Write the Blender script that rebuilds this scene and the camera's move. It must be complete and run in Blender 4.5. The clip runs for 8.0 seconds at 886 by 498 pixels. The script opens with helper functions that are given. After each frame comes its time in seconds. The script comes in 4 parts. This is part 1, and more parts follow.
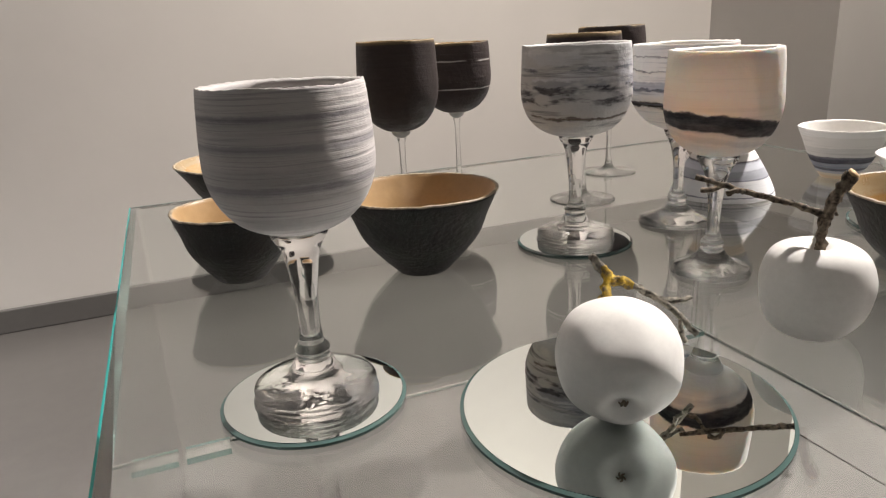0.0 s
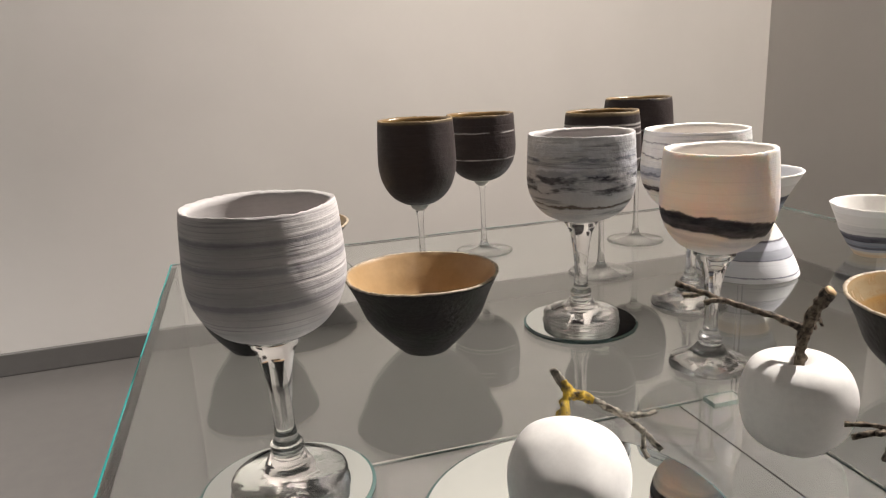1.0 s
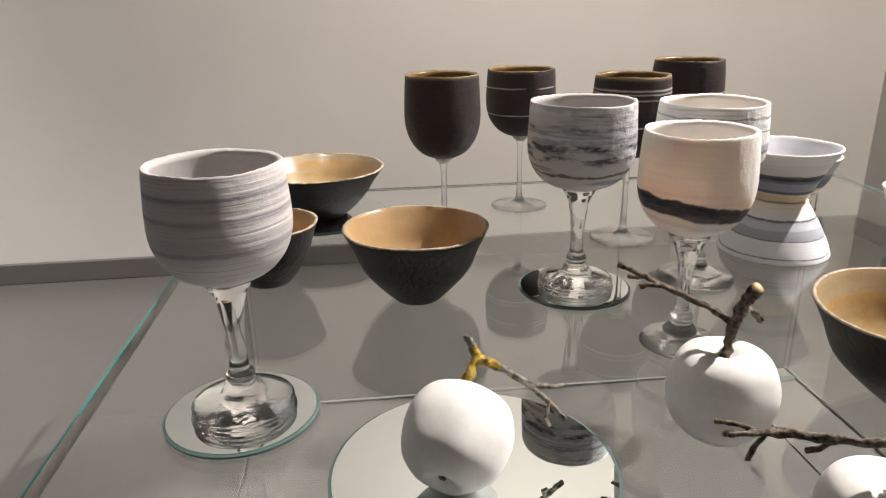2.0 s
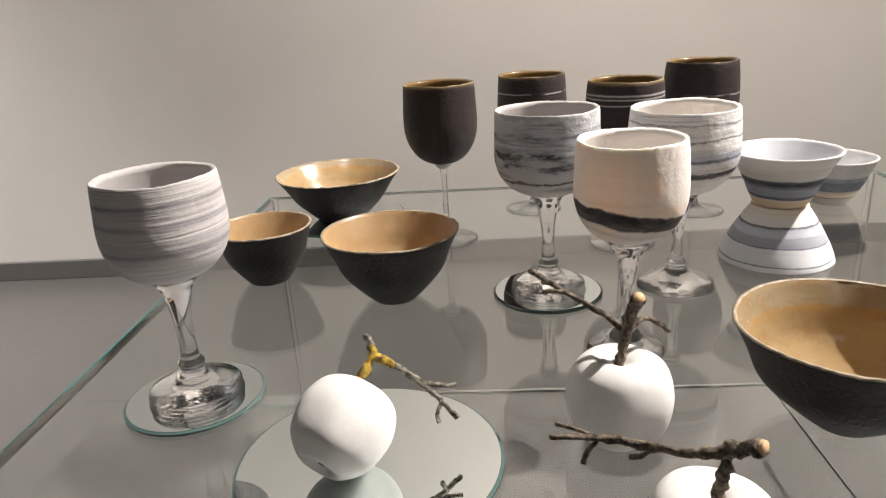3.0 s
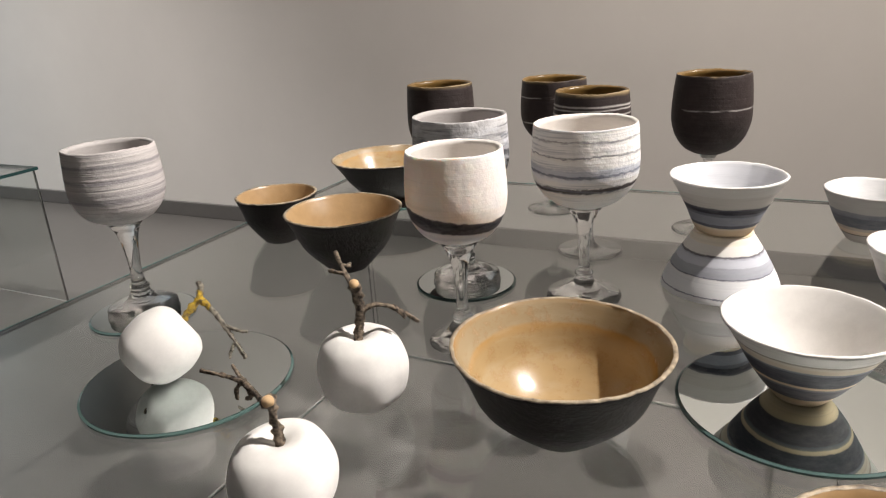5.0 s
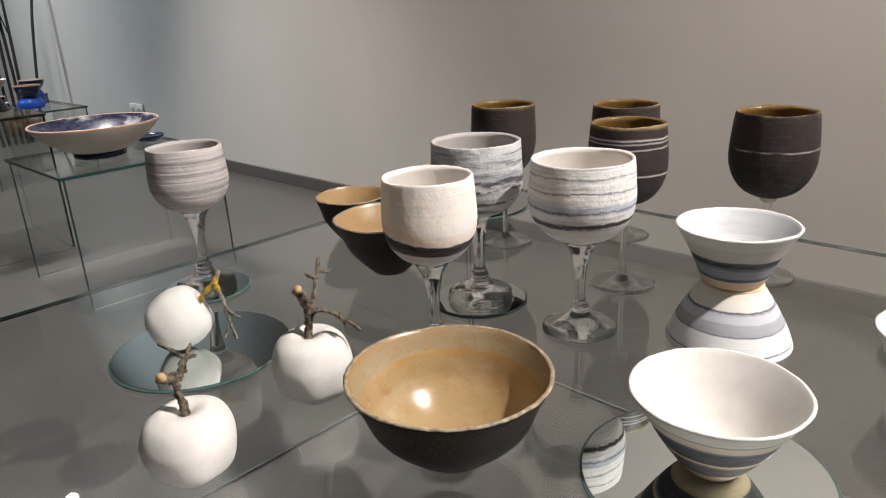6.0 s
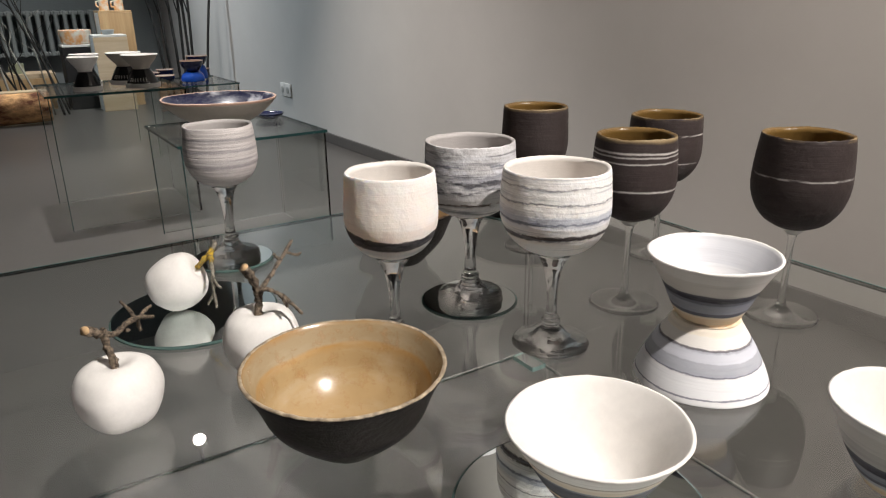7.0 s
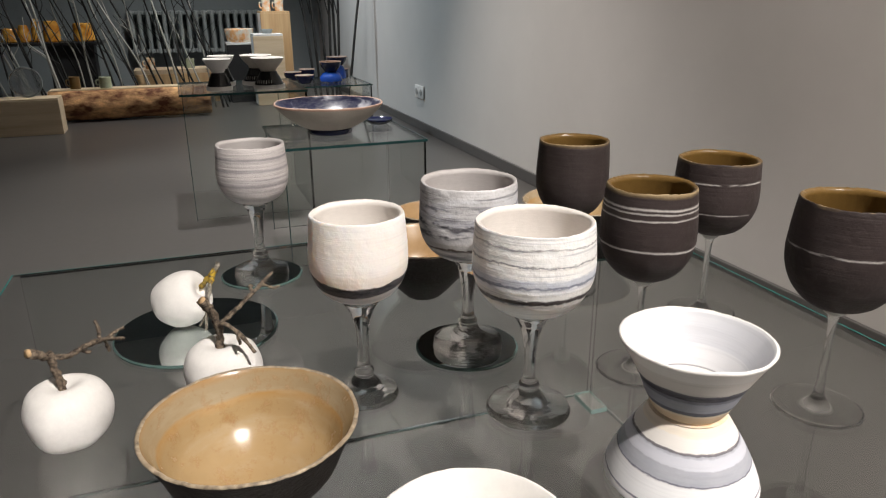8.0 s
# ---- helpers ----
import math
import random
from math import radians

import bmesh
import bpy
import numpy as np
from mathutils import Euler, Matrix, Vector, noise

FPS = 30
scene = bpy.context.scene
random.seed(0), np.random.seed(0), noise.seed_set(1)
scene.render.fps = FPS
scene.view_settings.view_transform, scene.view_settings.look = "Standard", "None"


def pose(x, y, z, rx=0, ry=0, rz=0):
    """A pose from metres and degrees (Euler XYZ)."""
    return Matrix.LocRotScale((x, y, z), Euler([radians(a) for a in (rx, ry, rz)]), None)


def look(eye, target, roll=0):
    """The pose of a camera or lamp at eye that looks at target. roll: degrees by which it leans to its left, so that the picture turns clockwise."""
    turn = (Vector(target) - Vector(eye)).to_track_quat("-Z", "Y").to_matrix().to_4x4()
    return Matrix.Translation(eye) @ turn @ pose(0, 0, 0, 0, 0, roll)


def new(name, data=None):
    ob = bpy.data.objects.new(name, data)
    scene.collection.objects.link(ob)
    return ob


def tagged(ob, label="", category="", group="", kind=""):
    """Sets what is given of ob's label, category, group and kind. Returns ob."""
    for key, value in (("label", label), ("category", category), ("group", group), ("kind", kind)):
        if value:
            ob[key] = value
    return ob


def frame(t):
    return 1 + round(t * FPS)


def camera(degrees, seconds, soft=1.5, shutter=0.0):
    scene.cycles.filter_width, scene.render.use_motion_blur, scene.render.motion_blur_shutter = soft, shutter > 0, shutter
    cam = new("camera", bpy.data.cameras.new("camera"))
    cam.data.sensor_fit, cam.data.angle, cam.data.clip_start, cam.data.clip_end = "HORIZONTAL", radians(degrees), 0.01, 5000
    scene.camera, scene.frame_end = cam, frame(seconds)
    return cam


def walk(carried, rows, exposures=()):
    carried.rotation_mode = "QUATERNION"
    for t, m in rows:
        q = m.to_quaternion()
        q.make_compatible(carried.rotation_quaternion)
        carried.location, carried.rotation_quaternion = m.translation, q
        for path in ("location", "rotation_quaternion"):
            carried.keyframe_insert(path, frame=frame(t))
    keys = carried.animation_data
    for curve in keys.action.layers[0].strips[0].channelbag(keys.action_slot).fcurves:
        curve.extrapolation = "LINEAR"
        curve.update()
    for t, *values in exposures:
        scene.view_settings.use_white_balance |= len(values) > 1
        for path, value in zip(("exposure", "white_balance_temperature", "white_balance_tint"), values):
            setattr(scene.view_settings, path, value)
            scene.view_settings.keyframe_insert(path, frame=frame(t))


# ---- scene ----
cam = camera(65.0, 8.0, soft=1.2)
PATH = [
    (0, (0.146, 0.104, 0.525), (0.852, 1.874, -0.081), -3.0),
    (0.5, (0.175, 0.1, 0.532), (0.794, 1.928, 0.008), -3.3),
    (1, (0.194, 0.082, 0.567), (0.737, 1.937, 0.054), -2.9),
    (1.5, (0.215, 0.066, 0.574), (0.566, 1.931, -0.059), -3.2),
    (1.7, (0.245, 0.0565, 0.581), (0.551, 1.917, -0.087), -1.7),
    (2.8, (0.384, 0.013, 0.596), (0.299, 1.89, -0.089), -4.2),
    (3, (0.411, 0.011, 0.598), (0.298, 1.891, -0.075), -3.7),
    (3.5, (0.492, -0.023, 0.601), (0.173, 1.837, -0.062), -3.0),
    (4, (0.583, -0.042, 0.599), (0.068, 1.776, -0.056), -2.8),
    (4.5, (0.646, -0.022, 0.597), (0.026, 1.751, -0.091), -1.4),
    (5, (0.737, 0.016, 0.609), (-0.102, 1.701, -0.068), -3.6),
    (5.2, (0.767, 0.027, 0.612), (-0.177, 1.656, -0.063), -3.6),
    (6.3, (0.957, 0.133, 0.637), (-0.469, 1.366, -0.032), -2.6),
    (6.5, (0.98, 0.155, 0.638), (-0.502, 1.314, -0.041), -2.3),
    (7, (1.011, 0.22, 0.631), (-0.573, 1.244, -0.035), -0.8),
    (7.5, (1.029, 0.301, 0.633), (-0.675, 1.109, -0.033), -1.8),
    (8, (1.031, 0.371, 0.655), (-0.74, 1.023, -0.009), -0.3),
]
EXPOSURES = [(0.0, 0.22), (1.5, 0.22), (3.5, 0.14), (4.5, -0.12), (5.2, -0.27), (6.5, -0.55), (8.0, -0.58)]
walk(cam, [(t, look(eye, target, roll)) for t, eye, target, roll in PATH], EXPOSURES)

# ---------------------------------------------------------------- light
world = bpy.data.worlds.new("world")
scene.world = world
world.use_nodes = True
world.node_tree.nodes["Background"].inputs[0].default_value = (0.5, 0.5, 0.5, 1)
world.node_tree.nodes["Background"].inputs[1].default_value = 0.04

GLASS = 0.34      # height of the glass table top
WALL = 1.597      # the wall behind the table
CEIL = 3.0


def spot(name, eye, target, watts, size, blend, radius, colour):
    data = bpy.data.lights.new(name, "SPOT")
    data.energy, data.spot_size, data.spot_blend = watts, radians(size), blend
    data.shadow_soft_size, data.color = radius, colour
    ob = new(name, data)
    ob.matrix_world = look(eye, target)
    return ob


KEY = (2.35, 0.98, 2.80)
SIDE = (2.75, -1.68, 2.80)
FRONT = (0.55, -2.40, 2.80)
FAR = (-3.20, 1.05, 2.80)
NEAR_FAR = (-1.72, 0.66, 2.80)
spot("key_spot", KEY, (0.50, 0.6, 0.3), 830, 41, 0.65, 0.03, (1.0, 0.94, 0.88))
spot("side_spot", SIDE, (0.4, 0.6, 0.34), 11, 60, 0.8, 0.04, (1.0, 0.915, 0.835))
spot("front_spot", FRONT, (0.4, 0.7, 0.3), 19, 50, 0.8, 0.04, (1.0, 0.915, 0.845))
# two unseen lamps, added only to brighten the wall behind the table
spot("wall_fill", (-0.02, 0.15, 2.88), (-0.07, WALL, 1.45), 222, 74, 0.85, 0.05, (1.0, 0.915, 0.84))
spot("wall_fill", (1.32, 0.10, 2.88), (1.37, WALL, 1.45), 345, 72, 0.85, 0.05, (1.0, 0.90, 0.80))
spot("far_spot", FAR, (-3.8, 0.4, 0.1), 640, 86, 0.9, 0.06, (1.0, 0.98, 0.96))
spot("far_spot", NEAR_FAR, (-1.35, 0.68, 0.2), 680, 64, 0.8, 0.03, (1.0, 0.97, 0.93))
# cool lamp out of view, added to lift the wall's far end
spot("far_wall_fill", (-3.6, -1.3, 2.80), (-3.3, WALL, 0.9), 400, 62, 0.9, 0.06, (0.74, 0.90, 1.0))


# ---------------------------------------------------------------- materials
def material(name):
    m = bpy.data.materials.new(name)
    m.use_nodes = True
    nt = m.node_tree
    return m, nt.nodes, nt.links, nt.nodes["Principled BSDF"]


def mixed(nodes, links, fac, a, b):
    mix = nodes.new("ShaderNodeMix")
    mix.data_type = "RGBA"
    for sock, v in ((mix.inputs[6], a), (mix.inputs[7], b)):
        if isinstance(v, tuple):
            sock.default_value = (*v, 1)
        else:
            links.new(v, sock)
    if isinstance(fac, float):
        mix.inputs[0].default_value = fac
    else:
        links.new(fac, mix.inputs[0])
    return mix.outputs[2]


def noise_at(nodes, links, scale, stretch=(1, 1, 1), detail=4.0, rough=0.55, shift=(0, 0, 0)):
    co = nodes.new("ShaderNodeTexCoord")
    mp = nodes.new("ShaderNodeMapping")
    mp.inputs["Scale"].default_value = stretch
    mp.inputs["Location"].default_value = shift
    nz = nodes.new("ShaderNodeTexNoise")
    nz.inputs["Scale"].default_value = scale
    nz.inputs["Detail"].default_value = detail
    nz.inputs["Roughness"].default_value = rough
    links.new(co.outputs["Object"], mp.inputs[0])
    links.new(mp.outputs[0], nz.inputs[0])
    return nz.outputs[0]


def ramp(nodes, links, fac, stops, smooth=False):
    r = nodes.new("ShaderNodeValToRGB")
    cr = r.color_ramp
    cr.interpolation = "EASE" if smooth else "LINEAR"
    while len(cr.elements) < len(stops):
        cr.elements.new(0.5)
    for e, (p, c) in zip(cr.elements, stops):
        e.position = p
        e.color = (*c, 1) if isinstance(c, tuple) else (c, c, c, 1)
    links.new(fac, r.inputs[0])
    return r.outputs[0]


def bump(nodes, links, bsdf, height, strength, distance):
    b = nodes.new("ShaderNodeBump")
    b.inputs["Strength"].default_value = strength
    b.inputs["Distance"].default_value = distance
    links.new(height, b.inputs["Height"])
    links.new(b.outputs[0], bsdf.inputs["Normal"])


def mottled(name, dark, light, scale, rough=0.6, bump_d=0.0005, bump_s=0.3, stretch=(1, 1, 1), fine=8.0, metal=0.0, spec=0.5, contrast=0.0):
    """A surface that varies at two scales, with fine relief."""
    m, n, l, b = material(name)
    big = noise_at(n, l, scale, stretch)
    small = noise_at(n, l, scale * fine, stretch, 5.0, 0.65)
    if contrast:
        big = ramp(n, l, big, [(0.5 - contrast, 0.0), (0.5 + contrast, 1.0)])
    c1 = mixed(n, l, big, dark, light)
    c2 = mixed(n, l, ramp(n, l, small, [(0.35, 0.0), (0.7, 1.0)]), c1, tuple(0.82 * v for v in dark))
    mixn = mixed(n, l, 0.35, c1, c2)
    l.new(mixn, b.inputs["Base Color"])
    b.inputs["Roughness"].default_value = rough
    b.inputs["Metallic"].default_value = metal
    b.inputs["Specular IOR Level"].default_value = spec
    bump(n, l, b, small, bump_s, bump_d)
    return m


def plain(name, colour, rough=0.5, metal=0.0, spec=0.5):
    m, n, l, b = material(name)
    b.inputs["Base Color"].default_value = (*colour, 1)
    b.inputs["Roughness"].default_value = rough
    b.inputs["Metallic"].default_value = metal
    b.inputs["Specular IOR Level"].default_value = spec
    return m


def strata(name, height, stops, wave=0.05, fine=0.03, grain=26.0, rough=0.75, relief=0.5, tilt=(0.0, 0.0), seed=0.0, rings=120.0, streak=0.35, streak_colour=(0.16, 0.15, 0.17), throw=0.0011, broken=None, pale_c=(0.83, 0.80, 0.77), scraped=0.6, thrown=0.5, soft=0.0):
    """Layered clay: colours by height, with wandering borders, thin turned streaks and scraped relief."""
    m, n, l, b = material(name)
    co = n.new("ShaderNodeTexCoord")
    sep = n.new("ShaderNodeSeparateXYZ")
    l.new(co.outputs["Object"], sep.inputs[0])
    slow = noise_at(n, l, 22.0, (1, 1, 1.6), 3.0, 0.5, (seed, seed * 0.7, 0))
    quick = noise_at(n, l, 150.0, (1, 1, 2.5), 6.0, 0.78, (seed, 0, 0))

    def arith(op, x, y):
        q = n.new("ShaderNodeMath")
        q.operation = op
        for sock, v in zip(q.inputs, (x, y)):
            if isinstance(v, (int, float)):
                sock.default_value = v
            else:
                l.new(v, sock)
        return q.outputs[0]

    h = arith("DIVIDE", sep.outputs[2], height)
    h = arith("ADD", h, arith("MULTIPLY", arith("SUBTRACT", slow, 0.5), wave * 2))
    h = arith("ADD", h, arith("MULTIPLY", arith("SUBTRACT", quick, 0.5), fine * 2))
    h = arith("ADD", h, arith("MULTIPLY", sep.outputs[0], tilt[0]))
    h = arith("ADD", h, arith("MULTIPLY", sep.outputs[1], tilt[1]))
    sharp = [stops[0]]
    for (p0, c0), (p1, c1) in zip(stops, stops[1:]):
        if len(stops) < 16:
            sharp.append((p1 - min(0.3 * (p1 - p0), 0.012), tuple(0.85 * u + 0.15 * v for u, v in zip(c0, c1))))
        sharp.append((p1, c1))
    base = ramp(n, l, h, sharp)
    if broken:
        gaps = noise_at(n, l, 30.0, (1, 1, 3), 3.0, 0.6, (seed * 3, 0, 0))
        base = mixed(n, l, ramp(n, l, gaps, [(0.43, 0.0), (0.53, 1.0)]), broken, base)
    lines = noise_at(n, l, 14.0, (1, 1, rings / 4), 5.0, 0.6, (seed * 2, 0, seed))
    mask = ramp(n, l, lines, [(0.52, 0.0), (0.68, streak)])
    col = mixed(n, l, mask, base, streak_colour)
    pale = ramp(n, l, noise_at(n, l, 60.0, (1, 1, 3), 4.0, 0.7, (seed, seed, 0)), [(0.4, 0.0), (0.85, 0.14)])
    col = mixed(n, l, pale, col, pale_c)
    l.new(col, b.inputs["Base Color"])
    b.inputs["Roughness"].default_value = rough
    b.inputs["Specular IOR Level"].default_value = 0.3
    if soft:
        b.inputs["Subsurface Weight"].default_value = soft
        b.inputs["Subsurface Radius"].default_value = (1.0, 0.78, 0.60)
        b.inputs["Subsurface Scale"].default_value = 0.005
    scrape = noise_at(n, l, 105.0, (1, 1, 1.0), 3.0, 0.55, (seed, 0, 0))
    turned = noise_at(n, l, 6.0, (1, 1, 60), 4.0, 0.6, (0, seed, 0))
    both = arith("ADD", arith("MULTIPLY", scrape, scraped), arith("MULTIPLY", turned, thrown))
    bump(n, l, b, both, relief, throw)
    return m


def glass(name, tint, clear=0.0, rough=0.0, ior=1.5, lumps=False):
    m, n, l, b = material(name)
    b.inputs["Base Color"].default_value = (*tint, 1)
    b.inputs["Roughness"].default_value = rough
    b.inputs["IOR"].default_value = ior
    b.inputs["Transmission Weight"].default_value = 1.0
    if lumps:
        bump(n, l, b, noise_at(n, l, 190.0, (1, 1, 0.5), 1.0, 0.5), 0.30, 0.0008)
    if clear:
        mix = n.new("ShaderNodeMixShader")
        tr = n.new("ShaderNodeBsdfTransparent")
        mix.inputs[0].default_value = clear
        l.new(b.outputs[0], mix.inputs[1])
        l.new(tr.outputs[0], mix.inputs[2])
        l.new(mix.outputs[0], n["Material Output"].inputs[0])
    return m


def timber(name, dark, light, axis=0):
    m, n, l, b = material(name)
    st = [1.0, 1.0, 1.0]
    st[axis] = 0.08
    g = noise_at(n, l, 28.0, tuple(st), 6.0, 0.6)
    k = noise_at(n, l, 3.0)
    c = mixed(n, l, ramp(n, l, g, [(0.3, 0.0), (0.7, 1.0)]), dark, light)
    c = mixed(n, l, ramp(n, l, k, [(0.62, 0.0), (0.72, 0.5)]), c, tuple(0.5 * v for v in dark))
    l.new(c, b.inputs["Base Color"])
    b.inputs["Roughness"].default_value = 0.6
    bump(n, l, b, g, 0.3, 0.001)
    return m


wall_paint = mottled("wall_paint", (0.505, 0.48, 0.458), (0.525, 0.50, 0.477), 0.9, 0.85, 0.0004, 0.01, fine=3.0)
far_paint = mottled("far_paint", (0.22, 0.25, 0.26), (0.26, 0.29, 0.30), 1.2, 0.8, 0.0006, 0.15, fine=60.0)
ceiling_paint = mottled("ceiling_paint", (0.52, 0.52, 0.52), (0.58, 0.58, 0.57), 1.0, 0.9, 0.0006, 0.15)
floor_stone = mottled("floor_stone", (0.058, 0.054, 0.051), (0.084, 0.078, 0.074), 1.7, 0.33, 0.0005, 0.006, fine=22.0)
skirting = mottled("skirting", (0.075, 0.07, 0.068), (0.10, 0.094, 0.09), 6.0, 0.5)
sheet_glass = glass("sheet_glass", (0.965, 0.985, 0.975))
table_glass = glass("table_glass", (0.965, 0.985, 0.975), 0.6)
edge_glass = plain("edge_glass", (0.012, 0.20, 0.185), 0.2, spec=0.25)
foot_edge = plain("foot_edge", (0.06, 0.085, 0.08), 0.15)
block_edge = plain("block_edge", (0.16, 0.25, 0.235), 0.15)
edge_dark = plain("edge_dark", (0.015, 0.05, 0.05), 0.15)
clear_glass = glass("clear_glass", (1.0, 1.0, 1.0), 0.03, 0.0, lumps=True)
thin_glass = glass("thin_glass", (1.0, 1.0, 1.0), 0.2, 0.0)
mirror = plain("mirror", (0.71, 0.76, 0.75), 0.015, 1.0)
mirror_edge = plain("mirror_edge", (0.07, 0.115, 0.108), 0.08)
chalk = mottled("chalk", (0.70, 0.675, 0.65), (0.76, 0.735, 0.71), 30.0, 0.75, 0.0003, 0.25)
bark = mottled("bark", (0.026, 0.017, 0.012), (0.30, 0.23, 0.165), 330.0, 0.85, 0.0012, 1.0, fine=3.0, contrast=0.15)
bark_grey = mottled("bark_grey", (0.05, 0.04, 0.03), (0.42, 0.38, 0.31), 330.0, 0.85, 0.0012, 0.9, fine=4.0, contrast=0.15)
lichen = mottled("lichen", (0.10, 0.075, 0.045), (0.74, 0.48, 0.035), 260.0, 0.9, 0.0014, 1.0, fine=3.0, contrast=0.14)
cut_wood = mottled("cut_wood", (0.50, 0.32, 0.16), (0.62, 0.43, 0.25), 200.0, 0.7)
def glazed_ochre(name, grey):
    """Ochre slip with rusty rings, greyish patches and a wet gloss."""
    m, n, l, b = material(name)
    big = noise_at(n, l, 16.0, (1, 1, 1.4), 4.0, 0.6)
    ring = noise_at(n, l, 9.0, (1.6, 1.6, 7), 5.0, 0.6)
    spots = noise_at(n, l, 90.0, (1, 1, 1), 5.0, 0.7)
    co = n.new("ShaderNodeTexCoord")
    sep = n.new("ShaderNodeSeparateXYZ")
    l.new(co.outputs["Object"], sep.inputs[0])
    drift = n.new("ShaderNodeMath")
    drift.operation = "MULTIPLY_ADD"
    drift.inputs[1].default_value = 0.012
    l.new(big, drift.inputs[0])
    l.new(sep.outputs[2], drift.inputs[2])
    tall = n.new("ShaderNodeMath")
    tall.operation = "DIVIDE"
    tall.inputs[1].default_value = 0.076
    l.new(drift.outputs[0], tall.inputs[0])
    zone = ramp(n, l, tall.outputs[0], [(0.0, (0.42, 0.29, 0.15)), (0.66, (0.40, 0.28, 0.14)), (0.735, (0.42, 0.24, 0.085)), (0.765, (0.34, 0.265, 0.165)), (0.90, (0.33, 0.25, 0.15)), (0.97, (0.34, 0.19, 0.07))])
    c = mixed(n, l, ramp(n, l, big, [(0.40, 0.35), (0.62, 0.0)]), zone, (0.25, 0.165, 0.078))
    c = mixed(n, l, ramp(n, l, ring, [(0.50, 0.0), (0.66, grey)]), c, (0.46, 0.395, 0.285))
    c = mixed(n, l, ramp(n, l, spots, [(0.54, 0.0), (0.72, 0.8)]), c, (0.27, 0.135, 0.045))
    l.new(c, b.inputs["Base Color"])
    l.new(ramp(n, l, spots, [(0.3, 0.16), (0.8, 0.34)]), b.inputs["Roughness"])
    bump(n, l, b, spots, 0.35, 0.0004)
    return m


ochre = glazed_ochre("ochre", 0.3)
ochre_matt = mottled("ochre_matt", (0.32, 0.195, 0.09), (0.48, 0.325, 0.17), 14.0, 0.33, 0.0004, 0.4, fine=9.0)
dark_clay = mottled("dark_clay", (0.010, 0.008, 0.007), (0.026, 0.020, 0.018), 30.0, 0.5, 0.0016, 0.9, fine=8.0, spec=0.3)
brown_glaze = mottled("brown_glaze", (0.10, 0.055, 0.014), (0.22, 0.13, 0.04), 25.0, 0.3)
porcelain = mottled("porcelain", (0.70, 0.675, 0.645), (0.76, 0.735, 0.71), 14.0, 0.55, 0.0003, 0.3)
# opaque pale stand-in for the clear glass flare under the dark cups
collar_pale = plain("collar_pale", (0.55, 0.54, 0.51), 0.4)


# ---------------------------------------------------------------- mesh helpers
def thing(name, x, y, z, label, category, group="", turn=0.0, kind=""):
    ob = new(name)
    ob.empty_display_size = 0.02
    ob.matrix_basis = pose(x, y, z, 0, 0, turn)
    return tagged(ob, label, category, group, kind)


def part(name, bm, mats, parent, label="", smooth=True):
    me = bpy.data.meshes.new(name)
    bmesh.ops.recalc_face_normals(bm, faces=bm.faces)
    bm.to_mesh(me)
    bm.free()
    for m in (mats if isinstance(mats, (list, tuple)) else [mats]):
        me.materials.append(m)
    if smooth:
        for p in me.polygons:
            p.use_smooth = True
    ob = new(name, me)
    ob.parent = parent
    if label:
        ob["label"] = label
    return ob


def spline(points, steps=8):
    """Catmull-Rom through the points."""
    pts = [Vector(p) for p in points]
    pts = [2 * pts[0] - pts[1]] + pts + [2 * pts[-1] - pts[-2]]
    out = []
    for i in range(1, len(pts) - 2):
        for k in range(steps):
            t = k / steps
            p0, p1, p2, p3 = pts[i - 1:i + 3]
            out.append(0.5 * (2 * p1 + (p2 - p0) * t + (2 * p0 - 5 * p1 + 4 * p2 - p3) * t * t + (3 * p1 - p0 - 3 * p2 + p3) * t ** 3))
    out.append(pts[-2])
    return out


def lathe(profile, segs=72, wobble=0.0, seed=0.0, lip=0.0, squash=(1.0, 1.0), rough=0.0):
    """Turns a profile of (radius, height) round the upright axis; wobble warps it slowly, lip raises and lowers its top unevenly."""
    bm = bmesh.new()
    rings = []
    top = max(p[1] for p in profile)
    for r, z in profile:
        if r < 1e-5:
            rings.append([bm.verts.new((0, 0, z))])
            continue
        ring = []
        for i in range(segs):
            a = 2 * math.pi * i / segs
            w = 1 + wobble * noise.noise((1.3 * math.cos(a) + seed, 1.3 * math.sin(a), z * 12))
            if rough:
                w += rough * noise.noise((26 * math.cos(a) + seed, 26 * math.sin(a), z * 500))
            dz = 0.0
            if lip and top > 0:
                f = max(0.0, z / top) ** 3
                dz = lip * f * (noise.noise((1.1 * math.cos(a), 1.1 * math.sin(a), seed + 5)) + 0.42 * noise.noise((11 * math.cos(a), 11 * math.sin(a), seed)) + 0.30 * noise.noise((27 * math.cos(a), 27 * math.sin(a), seed)))
            ring.append(bm.verts.new((r * w * math.cos(a) * squash[0], r * w * math.sin(a) * squash[1], z + dz)))
        rings.append(ring)
    for p, q in zip(rings, rings[1:]):
        n = max(len(p), len(q))
        for i in range(n):
            j = (i + 1) % n
            if len(p) == 1:
                bm.faces.new((p[0], q[i], q[j]))
            elif len(q) == 1:
                bm.faces.new((p[i], p[j], q[0]))
            else:
                bm.faces.new((p[i], p[j], q[j], q[i]))
    return bm


def curve2(points, steps=6):
    return [(max(v.x, 0.0), v.y) for v in spline([(r, z, 0) for r, z in points], steps)]


